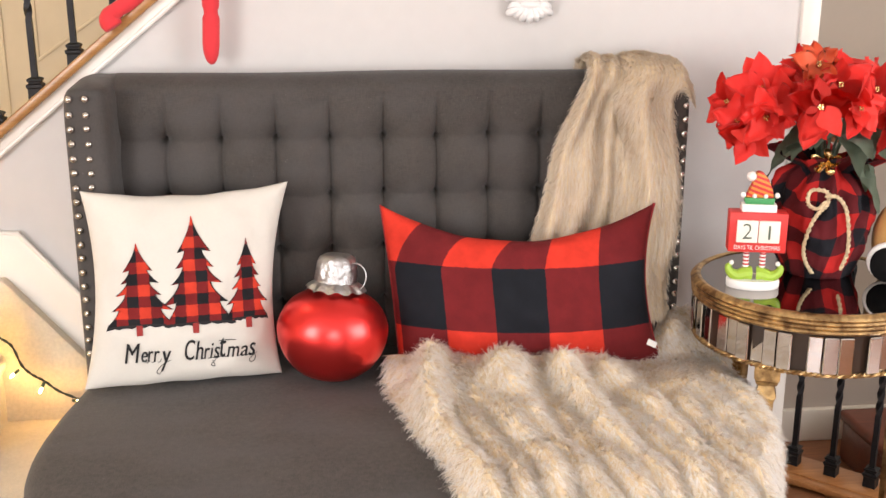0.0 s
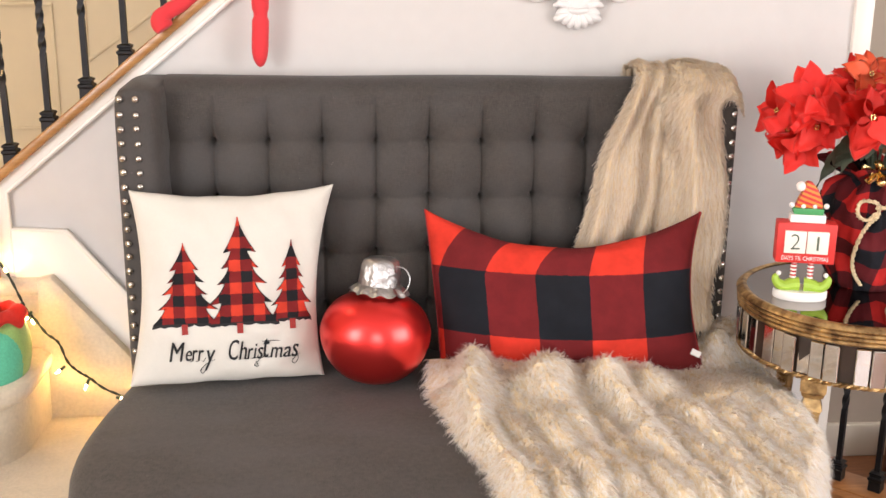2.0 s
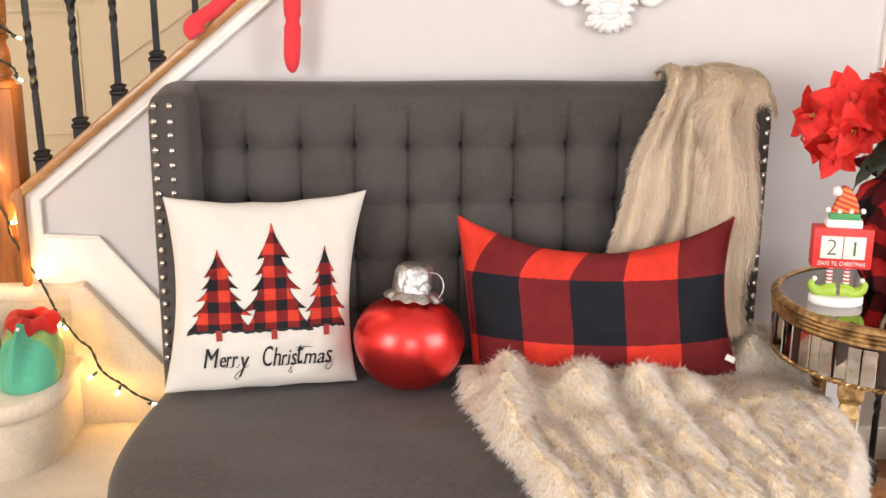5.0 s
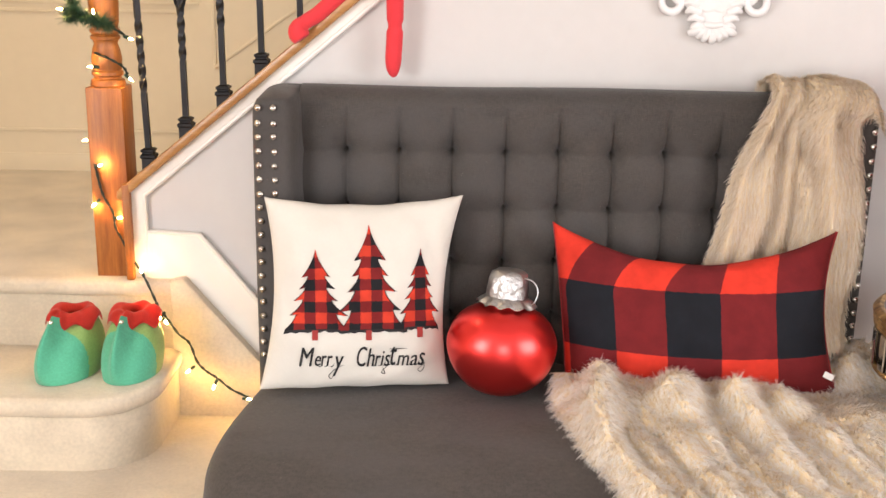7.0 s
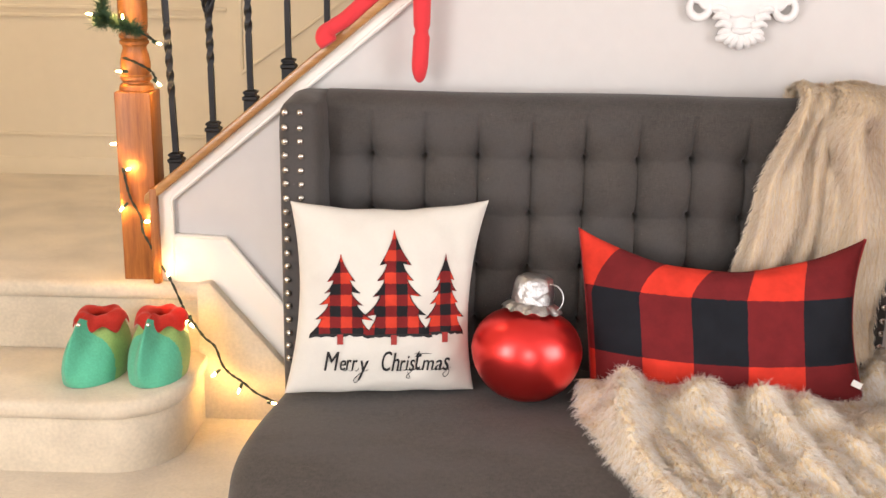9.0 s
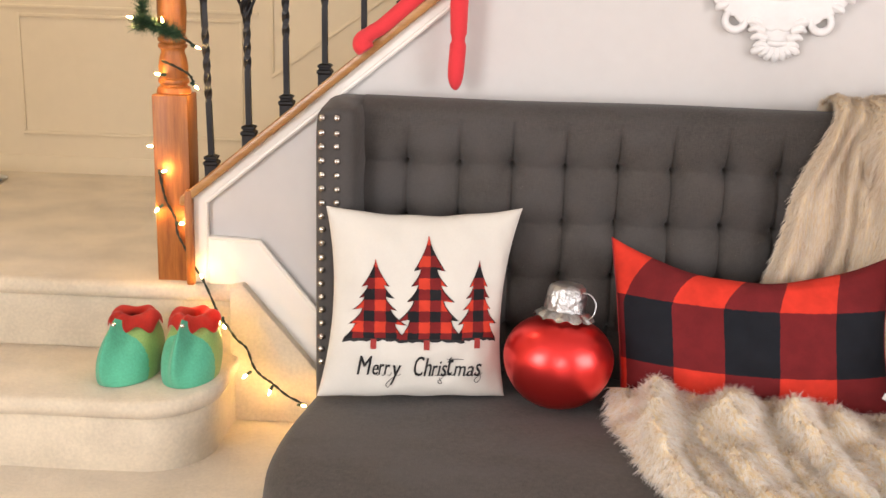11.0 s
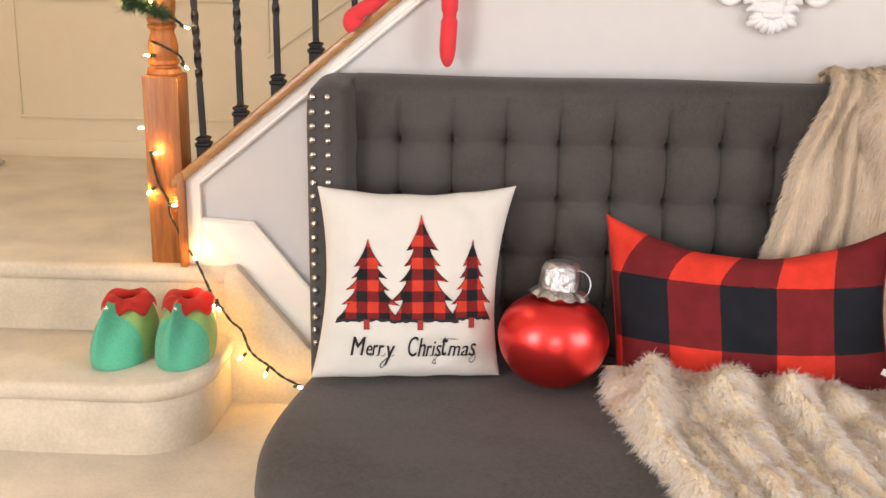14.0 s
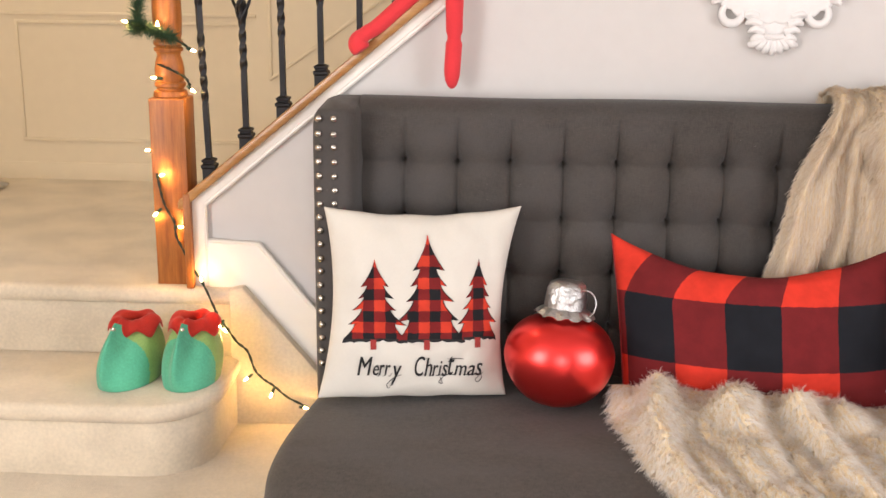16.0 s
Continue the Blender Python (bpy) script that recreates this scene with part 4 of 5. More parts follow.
for z0, z1, r0, r1 in ((0.540, 0.574, 0.026, 0.026), (0.528, 0.540, 0.020, 0.024), (0.500, 0.528, 0.022, 0.015), (0.492, 0.500, 0.019, 0.019), (0.03, 0.492, 0.010, 0.017), (0.0, 0.03, 0.015, 0.013)):
    lo = [bm.verts.new((sx * r0, sy * r0, z0)) for sx, sy in ((-1, -1), (1, -1), (1, 1), (-1, 1))]
    hi = [bm.verts.new((sx * r1, sy * r1, z1)) for sx, sy in ((-1, -1), (1, -1), (1, 1), (-1, 1))]
    bm.faces.new(lo[::-1])
    bm.faces.new(hi)
    for i in range(4):
        bm.faces.new((lo[i], lo[(i + 1) % 4], hi[(i + 1) % 4], hi[i]))
bmesh.ops.bevel(bm, geom=list(bm.edges), offset=0.0025, segments=2, affect="EDGES")
leg_mesh = sharp(mesh_of("leg", bm, BRONZE.mat), 30)
for a in (226, 346, 106):
    part("leg", leg_mesh, None, table, "antique gold turned leg", pose(0.215 * math.cos(radians(a)), 0.215 * math.sin(radians(a)), 0, 0, 0, a + 20))

# elf calendar
WOODRED = vary(Mat("red painted wood", (0.62, 0.035, 0.03), 0.45), (0.62, 0.035, 0.03), 0.08).mat
WOODWHITE = vary(Mat("white painted wood", (0.82, 0.80, 0.76), 0.5), (0.82, 0.80, 0.76), 0.03).mat
LIME = vary(Mat("lime painted wood", (0.33, 0.50, 0.05), 0.45), (0.33, 0.50, 0.05), 0.1).mat
BANDGREEN = vary(Mat("green painted wood", (0.06, 0.30, 0.10), 0.5), (0.06, 0.30, 0.10), 0.1).mat
IVORY = vary(Mat("ivory block", (0.78, 0.76, 0.66), 0.55), (0.78, 0.76, 0.66), 0.04).mat
NUMBER = Mat("grey-green ink", (0.10, 0.13, 0.09), 0.7).mat


def stripes_mat(name, a, b, period, axis=2, tilt=0.0):
    m = Mat(name, a, 0.55)
    c = m.node("ShaderNodeSeparateXYZ", Vector=m.coord())
    p = m.math("ADD", c.outputs[axis], m.math("MULTIPLY", c.outputs[0], tilt))
    m.put("Base Color", m.mix(m.math("LESS_THAN", m.math("FRACT", m.math("DIVIDE", p, period)), 0.5), a, b))
    return m.mat


HATSTRIPE = stripes_mat("orange and red stripes", (0.62, 0.24, 0.04), (0.55, 0.03, 0.03), 0.011, 2, 0.35)
LEGSTRIPE = stripes_mat("red and white stripes", (0.8, 0.78, 0.74), (0.5, 0.05, 0.05), 0.008)
calendar = thing("countdown_calendar", (0.855, 2.052, TOPZ), "red wooden elf countdown calendar with ivory number blocks", "calendar")
calendar.rotation_euler = (0, 0, radians(-14))
calendar.scale = (0.965, 1.0, 1.0)
UPPER = pose(0, 0, 0.017)                           # the box and hat stand on long legs
bm = bmesh.new()
lathe(bm, [(0.056, 0.0), (0.058, 0.003), (0.058, 0.016), (0.056, 0.019)], 40, None, (1, 0.62))
part("base", bm, WOODWHITE, calendar, "white oval base")
for s in (-1, 1):
    bm = bmesh.new()
    lathe(bm, [(0.0068, 0.03), (0.0068, 0.088)], 12, pose(s * 0.018, 0, 0))
    part("leg", bm, LEGSTRIPE, calendar, "red and white striped leg")
    bm = bmesh.new()
    pts = spline([(s * 0.006, -0.004, 0.030), (s * 0.020, -0.006, 0.030), (s * 0.036, -0.008, 0.026), (s * 0.050, -0.009, 0.032), (s * 0.056, -0.009, 0.044), (s * 0.051, -0.009, 0.051)], 6)
    tube(bm, pts, lambda t: 0.0125 * (1 - t) ** 0.6 + 0.003, 10)
    shoe = part("shoe", bm, LIME, calendar, "lime green curled shoe")
    bm = bmesh.new()
    bmesh.ops.create_uvsphere(bm, u_segments=12, v_segments=8, radius=0.0055, matrix=Matrix.Translation((s * 0.050, -0.010, 0.054)))
    part("pompom", bm, WOODWHITE, shoe)
bm = bmesh.new()
box(bm, (-0.062, -0.022, 0.064), (0.062, 0.022, 0.150), 0.0025)
part("box", bm, WOODRED, calendar, "red painted box", UPPER)
for s, digit in ((-1, "2"), (1, "1")):
    bm = bmesh.new()
    box(bm, (s * 0.0235 - 0.0225, -0.0265, 0.086), (s * 0.0235 + 0.0225, -0.0205, 0.134), 0.0015)
    block = part("number_block", bm, IVORY, calendar, "", UPPER)
    bm = text_bm(digit, 0.020 if digit == "2" else 0.0048, lambda x, z: Vector((s * 0.0235 + x, -0.0272, 0.0945 + z)), 0.0, -0.012 if digit == "2" else 0.006)
    part("numeral", bm, NUMBER, block, "", None, 180)
bm = text_bm("DAYS TIL CHRISTMAS", 0.098, lambda x, z: Vector((x, -0.0226, 0.0705 + 1.3 * z)))
part("lettering", bm, WOODWHITE, calendar, "white days til Christmas lettering", UPPER, 180)
bm = bmesh.new()
box(bm, (-0.037, -0.017, 0.150), (0.037, 0.017, 0.167), 0.002)
part("brim", bm, WOODWHITE, calendar, "white hat brim", UPPER)
bm = bmesh.new()
prism(bm, [(-0.030, 0.167), (0.030, 0.167), (0.032, 0.180), (-0.033, 0.180)], -0.014, 0.014, 0.001)
part("hat_band", bm, BANDGREEN, calendar, "green hat band", UPPER)
bm = bmesh.new()
prism(bm, [(-0.030, 0.180), (0.030, 0.180), (0.026, 0.198), (0.016, 0.220), (0.004, 0.234), (-0.007, 0.236), (-0.014, 0.228), (-0.016, 0.214)], -0.011, 0.011, 0.003)
part("hat", bm, HATSTRIPE, calendar, "orange and red striped hat", UPPER)
for x, z, r in ((-0.021, 0.226, 0.0105), (-0.036, 0.186, 0.006), (-0.012, 0.184, 0.005), (0.012, 0.184, 0.005), (0.036, 0.186, 0.006)):
    bm = bmesh.new()
    bmesh.ops.create_uvsphere(bm, u_segments=14, v_segments=8, radius=r, matrix=Matrix.Translation((x, -0.010, z)))
    part("pompom", bm, WOODWHITE, calendar, "", UPPER)

# poinsettia in a wrapped pot
POTPLAID = plaid_mat("checked flannel wrap", 0.044, 0.044, 0.01, 0.012, (0.44, 0.018, 0.016), (0.010, 0.010, 0.014), (0.11, 0.010, 0.013), 800)


def petal_mat(name, a, b):
    m = Mat(name, a, 0.55, Sheen_Weight=0.2, Transmission_Weight=0.0, Subsurface_Weight=0.0)
    rnd = m.node("ShaderNodeObjectInfo").outputs["Random"]
    m.put("Base Color", m.mix(m.math("MULTIPLY_ADD", m.noise(60, 4), 0.6, m.math("MULTIPLY", rnd, 0.4)), a, b))
    thin = m.node("ShaderNodeBsdfTranslucent", Color=(*b, 1))
    both = m.node("ShaderNodeMixShader", Fac=0.35)
    m.tree.links.new(m.bsdf.outputs[0], both.inputs[1])
    m.tree.links.new(thin.outputs[0], both.inputs[2])
    m.tree.links.new(both.outputs[0], m.tree.nodes["Material Output"].inputs[0])
    return m.bump(m.noise(150, 3), 0.3, 0.002).mat


BRACT = petal_mat("red velvet bract", (0.80, 0.020, 0.020), (0.95, 0.085, 0.06))
GLITTER = petal_mat("glittered orange-red bract", (0.70, 0.08, 0.03), (0.85, 0.22, 0.08))
LEAF = petal_mat("dull green leaf", (0.11, 0.15, 0.10), (0.26, 0.32, 0.23))
GOLD = Mat("gold ribbon", (0.75, 0.55, 0.25), 0.25, 1.0)
GOLD.bump(GOLD.noise(70, 3), 0.5, 0.004)
ROPE = vary(Mat("gold and cream cord", (0.55, 0.42, 0.25), 0.7), (0.58, 0.46, 0.28), 0.4, 120, 300).mat
POT = (1.045, 2.155)
plant = thing("poinsettia", (*POT, TOPZ), "artificial red poinsettia in a buffalo check fabric-wrapped pot", "plant")
plant.rotation_euler = (0, 0, radians(-26))
POTPROF = [(0.0, 0.074), (0.015, 0.081), (0.06, 0.096), (0.12, 0.107), (0.165, 0.110), (0.20, 0.104), (0.222, 0.088), (0.232, 0.070), (0.240, 0.058), (0.256, 0.088), (0.275, 0.118)]


def pot_radius(z):
    for (z0, r0), (z1, r1) in zip(POTPROF, POTPROF[1:]):
        if z <= z1:
            t = (z - z0) / (z1 - z0)
            return r0 + (r1 - r0) * t
    return POTPROF[-1][1]


def pot_point(u, v):
    a = 2 * math.pi * u
    z = 0.275 * v
    r = pot_radius(z)
    gather = smooth(0.3, 0.95, v)
    r *= 1 + (0.05 + 0.13 * gather) * math.sin(13 * a + 1.5 * math.sin(5 * v + a)) * (0.25 + gather) * 0.7 + 0.11 * noise.noise((3 * math.cos(a), 3 * math.sin(a), 5 * v)) + 0.07 * noise.noise((7 * math.cos(a), 7 * math.sin(a), 9 * v))
    return Vector((r * math.cos(a), r * math.sin(a), z + (0.010 * math.sin(4 * a) + 0.022 * noise.noise((2.5 * math.cos(a), 2.5 * math.sin(a), 8))) * gather))


bm = bmesh.new()
g = sheet(bm, pot_point, 128, 40, lambda a, b: (a * 0.6 + 0.010 * math.sin(5 * b + 2 * math.pi * 3 * a), b * 0.30 + 0.013 * math.sin(2 * math.pi * 4 * a + 3 * b)), True)
bm.faces.new([r[0] for r in g][::-1])
part("fabric_wrap", bm, POTPLAID, plant, "gathered red and black check fabric", None, 70)


def cord_line(pts):
    out = []
    for s, z in pts:
        r = pot_radius(z) * 1.06 + 0.006
        out.append((s, -math.sqrt(max(0.0001, r * r - s * s)), z))
    return spline(out, 8)


for pts in (((0.008, 0.185), (-0.008, 0.168), (-0.028, 0.178), (-0.024, 0.205), (0.008, 0.205), (0.012, 0.180), (-0.004, 0.160), (-0.018, 0.130), (-0.028, 0.080), (-0.022, 0.045), (-0.006, 0.018)),
            ((0.008, 0.196), (0.030, 0.196), (0.050, 0.170), (0.060, 0.120), (0.062, 0.070), (0.052, 0.030))):
    bm = bmesh.new()
    line = cord_line(pts)
    for ph in (0, math.pi):
        tw = []
        for i, p in enumerate(line):
            tw.append(p + Vector((0.0022 * math.cos(1.3 * i + ph), -0.0022 * abs(math.sin(1.3 * i + ph)), 0.0022 * math.sin(1.3 * i + ph))))
        tube(bm, tw, 0.0030, 6)
    part("cord", bm, ROPE, plant, "twisted gold and cream cord", None, 60)
bm = bmesh.new()
for k in range(5):
    a = k * 1.25
    pts = [(0.005 * math.cos(a), -0.088, 0.262), (0.024 * math.cos(a), -0.112, 0.266 + 0.018 * math.sin(a)), (0.030 * math.cos(a + 0.4), -0.106, 0.268 + 0.026 * math.sin(a + 0.4)), (0.004, -0.088, 0.266)]
    tube(bm, spline(pts, 5), 0.006, 6, False, 0, 0.3)
part("bow", bm, GOLD.mat, plant, "shiny gold ribbon bow", None, 60)


def leaf_mesh(name, length, width, curl, material, tip=1.0):
    """A pointed leaf along +x with a fold at its midrib."""
    bm = bmesh.new()

    def f(u, v):
        s = 2 * v - 1
        wv = width / 2 * math.sin(math.pi * min(1, u * 1.02) ** 0.8) ** 0.85 * (1 - 0.25 * u)
        wv = max(wv, 0.0006)
        return Vector((length * u, s * wv, curl * u * u * length + 0.16 * abs(s) * wv + 0.004 * math.sin(14 * u + 2 * s)))

    sheet(bm, f, 8, 4)
    bmesh.ops.solidify(bm, geom=list(bm.faces), thickness=0.0006)
    return mesh_of(name, bm, material)


def bract_mesh(length, width, curl, material, seed):
    """A broad cloth bract along +x: notched shoulders, a drawn-out tip and a creased midrib."""
    bm = bmesh.new()

    def f(u, v):
        s = 2 * v - 1
        body = math.sin(math.pi * min(1.0, 0.06 + 0.94 * u) ** 0.85)
        notch = 1 - 0.16 * math.exp(-((u - 0.62) / 0.07) ** 2)
        wv = max(0.0008, width / 2 * body ** 0.86 * notch * (1 - 0.28 * u))
        wave = 0.006 * math.sin(7 * u + 2.5 * s + seed) * u
        return Vector((length * u, s * wv, curl * u * u * length + 0.22 * abs(s) ** 1.3 * wv + wave))

    sheet(bm, f, 12, 6)
    bmesh.ops.solidify(bm, geom=list(bm.faces), thickness=0.0007)
    return mesh_of("bract", bm, material)


bract_meshes = [bract_mesh(ln, wd, cu, BRACT, k) for k, (ln, wd, cu) in enumerate(((0.092, 0.082, -0.18), (0.084, 0.076, -0.10), (0.100, 0.088, -0.24), (0.074, 0.064, 0.02)))]
glit_meshes = [bract_mesh(0.060, 0.050, -0.2, GLITTER, 5), bract_mesh(0.052, 0.044, 0.1, GLITTER, 6)]
leaf_meshes = [leaf_mesh("leaf", ln, wd, -0.35, LEAF) for ln, wd in ((0.11, 0.072), (0.13, 0.088), (0.09, 0.056))]
rng = random.Random(7)


def flower_head(at, out, glitter=False, size=1.0):
    out = Vector(out).normalized()
    m = Matrix.Translation(at) @ out.to_track_quat("Z", "Y").to_matrix().to_4x4()
    bm = bmesh.new()
    for k in range(6):
        a = k * 1.05
        bmesh.ops.create_icosphere(bm, subdivisions=1, radius=0.0028, matrix=Matrix.Translation((0.0045 * math.cos(a), 0.0045 * math.sin(a), 0.005 + 0.002 * (k % 2))))
    head = part("flower_head", bm, GOLD.mat, plant, "clustered gold flower centre", m)
    kinds = glit_meshes if glitter else bract_meshes
    for ring, (n, lift) in enumerate(((6, -4), (5, -26))):
        for k in range(n):
            a = 360 / n * k + rng.uniform(-14, 14) + 25 * ring
            part("bract", kinds[rng.randrange(len(kinds))], None, head, "", pose(0, 0, -0.004 * (1 - ring), 0, 0, a) @ pose(0.004, 0, 0, rng.uniform(-18, 18), lift + rng.uniform(-14, 14), 0) @ Matrix.Scale(size * rng.uniform(0.85, 1.12), 4))


PLANT_IN = (Matrix.Translation((*POT, TOPZ)) @ pose(0, 0, 0, 0, 0, -26)).inverted()
# heads by their place in the room and the way they face
for at, out, glitter, size in (
        ((0.842, 2.05, 1.125), (-0.25, -1, 0.45), False, 0.80), ((0.878, 2.03, 1.105), (0.0, -1, 0.30), False, 0.74), ((0.992, 2.02, 1.135), (0.05, -1, 0.35), False, 0.82),
        ((0.800, 2.06, 1.060), (-0.70, -0.8, 0.10), False, 0.68), ((0.822, 2.05, 1.028), (-0.35, -1, -0.15), False, 0.62), ((1.085, 2.05, 1.120), (0.35, -0.9, 0.30), False, 0.85),
        ((0.940, 1.99, 1.095), (0.0, -1, 0.20), False, 0.80), ((1.120, 2.04, 1.060), (0.5, -0.9, 0.0), False, 0.72), ((0.940, 2.07, 1.150), (0.0, -0.6, 0.8), False, 0.72),
        ((0.795, 2.11, 1.090), (-0.95, -0.3, 0.3), False, 0.66), ((1.040, 2.14, 1.155), (0.2, -0.1, 1), False, 0.8), ((0.890, 2.15, 1.130), (-0.4, 0.2, 0.9), False, 0.8),
        ((1.170, 2.18, 1.100), (0.8, 0.3, 0.5), False, 0.9), ((0.960, 2.28, 1.080), (-0.1, 0.9, 0.4), False, 0.9), ((1.110, 2.27, 1.080), (0.4, 0.8, 0.4), False, 0.9),
        ((1.035, 2.01, 1.090), (0.15, -1, 0.10), False, 0.74), ((0.845, 2.03, 1.070), (-0.2, -1, 0.10), False, 0.66),
        ((0.946, 2.03, 1.175), (0.0, -0.9, 0.5), True, 0.90)):
    flower_head(PLANT_IN @ Vector(at), PLANT_IN.to_3x3() @ Vector(out), glitter, size)
for a, z, tilt, k in ((-140, 0.300, 30, 0), (-25, 0.250, 45, 1), (-55, 0.31, 12, 0), (-125, 0.30, 14, 2), (-125, 0.320, 20, 2), (-40, 0.325, 25, 0), (-100, 0.33, 8, 1), (-160, 0.285, 40, 0), (60, 0.31, 25, 1), (120, 0.3, 25, 0), (170, 0.32, 15, 2), (10, 0.31, 20, 1), (-20, 0.29, 45, 2), (-95, 0.345, 22, 0), (-58, 0.335, 42, 1), (-122, 0.335, 40, 0), (-30, 0.31, 62, 1), (-8, 0.30, 66, 1)):
    part("leaf", leaf_meshes[k], None, plant, "dusty green leaf", pose(0.03 * math.cos(radians(a)), 0.03 * math.sin(radians(a)) - 0.01, z + 0.018, 0, 0, a) @ pose(0.02, 0, 0, rng.uniform(-20, 20), tilt - 10, 0))
bm = bmesh.new()
for k in range(9):
    a = k * 2.4
    tube(bm, spline([(0.01 * math.cos(a), 0.01 * math.sin(a), 0.2), (0.03 * math.cos(a), 0.03 * math.sin(a) - 0.01, 0.3), (0.11 * math.cos(a), 0.09 * math.sin(a) - 0.02, 0.40)], 5), 0.003, 6)
part("stems", bm, LEAF, plant, "thin green stems")

# plush toy at the table's far side
TANPLUSH = fabric("tan plush", (0.50, 0.28, 0.09), 0.12, 350, 0.6)
BLACKPLUSH = vary(Mat("black plush", (0.008, 0.008, 0.008), 0.95, Specular_IOR_Level=0.1), (0.008, 0.008, 0.008), 0.2).mat
toy = thing("plush_toy", (1.155, 2.045, TOPZ), "tan plush toy with a black boot and white cuff", "toy")
toy.rotation_euler = (0, 0, radians(-28))
bm = bmesh.new()
bmesh.ops.create_uvsphere(bm, u_segments=24, v_segments=16, radius=1, matrix=Matrix.Translation((0.012, 0.060, 0.085)) @ Matrix.Diagonal((0.050, 0.045, 0.085, 1)))
bmesh.ops.create_uvsphere(bm, u_segments=20, v_segments=12, radius=1, matrix=Matrix.Translation((0.045, 0.045, 0.200)) @ Matrix.Diagonal((0.042, 0.04, 0.045, 1)))
n_tan = len(bm.faces)
tube(bm, [(0.0, 0.035, 0.045), (0.0, 0.0, 0.040), (0.0, -0.012, 0.040)], 0.036, 20)
for fc in list(bm.faces)[n_tan:]:
    fc.material_index = 1
n_b = len(bm.faces)
tube(bm, [(0.036 * math.cos(a), 0.012, 0.044 + 0.036 * math.sin(a)) for a in [2 * math.pi * k / 24 for k in range(24)]], 0.008, 8, True)
for fc in list(bm.faces)[n_b:]:
    fc.material_index = 2
me = mesh_of("toy_body", bm, [TANPLUSH, BLACKPLUSH, WHITETAG])
part("toy_body", me, None, toy)


# ---- railing beside the table ----
RAIL0, RAILD = Vector((1.212, 2.511, 0)), Vector((0.7071, -0.7071, 0))


def baluster_bm(height, twist=True, basket=None):
    """A square wrought iron bar with a flared shoe, twisted in stretches."""
    bm = bmesh.new()
    r = 0.0078
    zs = [0.03 + (height - 0.03) * k / 90 for k in range(91)]
    rings, ang = [], 0.0
    for z in zs:
        f = z / height
        on = 0.22 < f < 0.86 and not (0.44 < f < 0.50)
        if twist and on:
            ang += 0.42
        rr = r
        rings.append([bm.verts.new((rr * 1.25 * math.cos(ang + math.pi / 4 + q * math.pi / 2), rr * 1.25 * math.sin(ang + math.pi / 4 + q * math.pi / 2), z)) for q in range(4)])
    for a, b in zip(rings, rings[1:]):
        for q in range(4):
            bm.faces.new((a[q], a[(q + 1) % 4], b[(q + 1) % 4], b[q]))
    bm.faces.new(rings[0][::-1])
    bm.faces.new(rings[-1])
    if basket:
        for q in range(4):
            ph = q * math.pi / 2
            tube(bm, [(0.021 * math.sin(math.pi * t) * math.cos(ph + 3.5 * t), 0.021 * math.sin(math.pi * t) * math.sin(ph + 3.5 * t), basket + 0.13 * t) for t in [k / 20 for k in range(21)]], 0.004, 6)
    return bm


def shoe_bm():
    bm = bmesh.new()
    rows = []
    for z, r in ((-0.03, 0.0165), (0.026, 0.0155), (0.030, 0.0185), (0.036, 0.0185), (0.039, 0.0135), (0.042, 0.0135), (0.045, 0.0165), (0.049, 0.0165), (0.053, 0.009)):
        rows.append([bm.verts.new((sx * r, sy * r, z)) for sx, sy in ((-1, -1), (1, -1), (1, 1), (-1, 1))])
    for a, b in zip(rows, rows[1:]):
        for q in range(4):
            bm.faces.new((a[q], a[(q + 1) % 4], b[(q + 1) % 4], b[q]))
    bm.faces.new(rows[0][::-1])
    bm.faces.new(rows[-1])
    return bm


shoe_mesh = sharp(mesh_of("shoe", shoe_bm(), IRON, False), 20)
bar_low = sharp(mesh_of("bar", baluster_bm(0.92), IRON), 40)
bm = bmesh.new()
turn = Matrix.Translation(RAIL0 - RAILD * 0.06) @ pose(0, 0, 0, 0, 0, -45)
box(bm, (0, -0.055, -0.1), (2.45, 0.06, 0.028), 0.006, 2, turn)
box(bm, (0, -0.085, 0.006), (2.45, -0.05, 0.024), 0.006, 2, turn)
setting("railing_curb", bm, CURBWOOD, "red oak curb under the railing", "curb")
bm = bmesh.new()
box(bm, (0, -0.028, 0.930), (2.45, 0.028, 0.945), 0.004, 2, turn)
box(bm, (0, -0.034, 0.945), (2.45, 0.034, 0.985), 0.014, 3, turn)
tagged(part("handrail", bm, CHERRY), "red oak handrail over black iron balusters", "handrail")
for k in range(12):
    p = RAIL0 + RAILD * 0.1045 * k
    b = thing("baluster", (p.x, p.y, 0.03), "black twisted wrought iron baluster on an oak curb", "baluster", "railing balusters")
    b.rotation_euler = (0, 0, radians(-45))
    part("bar", bar_low, None, b)
    part("shoe", shoe_mesh, None, b, "flared iron shoe", pose(0, 0, 0.0))

# dark wooden box in the lower room
storage = thing("storage_box", (2.36, 3.72, -0.7), "red-brown wooden box against the far wall", "box")
bm = bmesh.new()
box(bm, (-0.27, -0.19, 0.0), (0.27, 0.19, 0.17), 0.012, 2)
part("body", bm, DARKWOOD, storage)
bm = bmesh.new()
box(bm, (-0.285, -0.205, 0.172), (0.285, 0.205, 0.22), 0.02, 3)
part("lid", bm, DARKWOOD, storage)

# ---- stair balusters ----
bar_tall = sharp(mesh_of("bar", baluster_bm(0.86), IRON), 40)
bar_basket = sharp(mesh_of("bar", baluster_bm(0.86, True, 0.305), IRON), 40)
bm = shoe_bm()
for v in bm.verts:
    if v.co.z < 0:
        v.co.z = 0.83 * v.co.x - 0.02
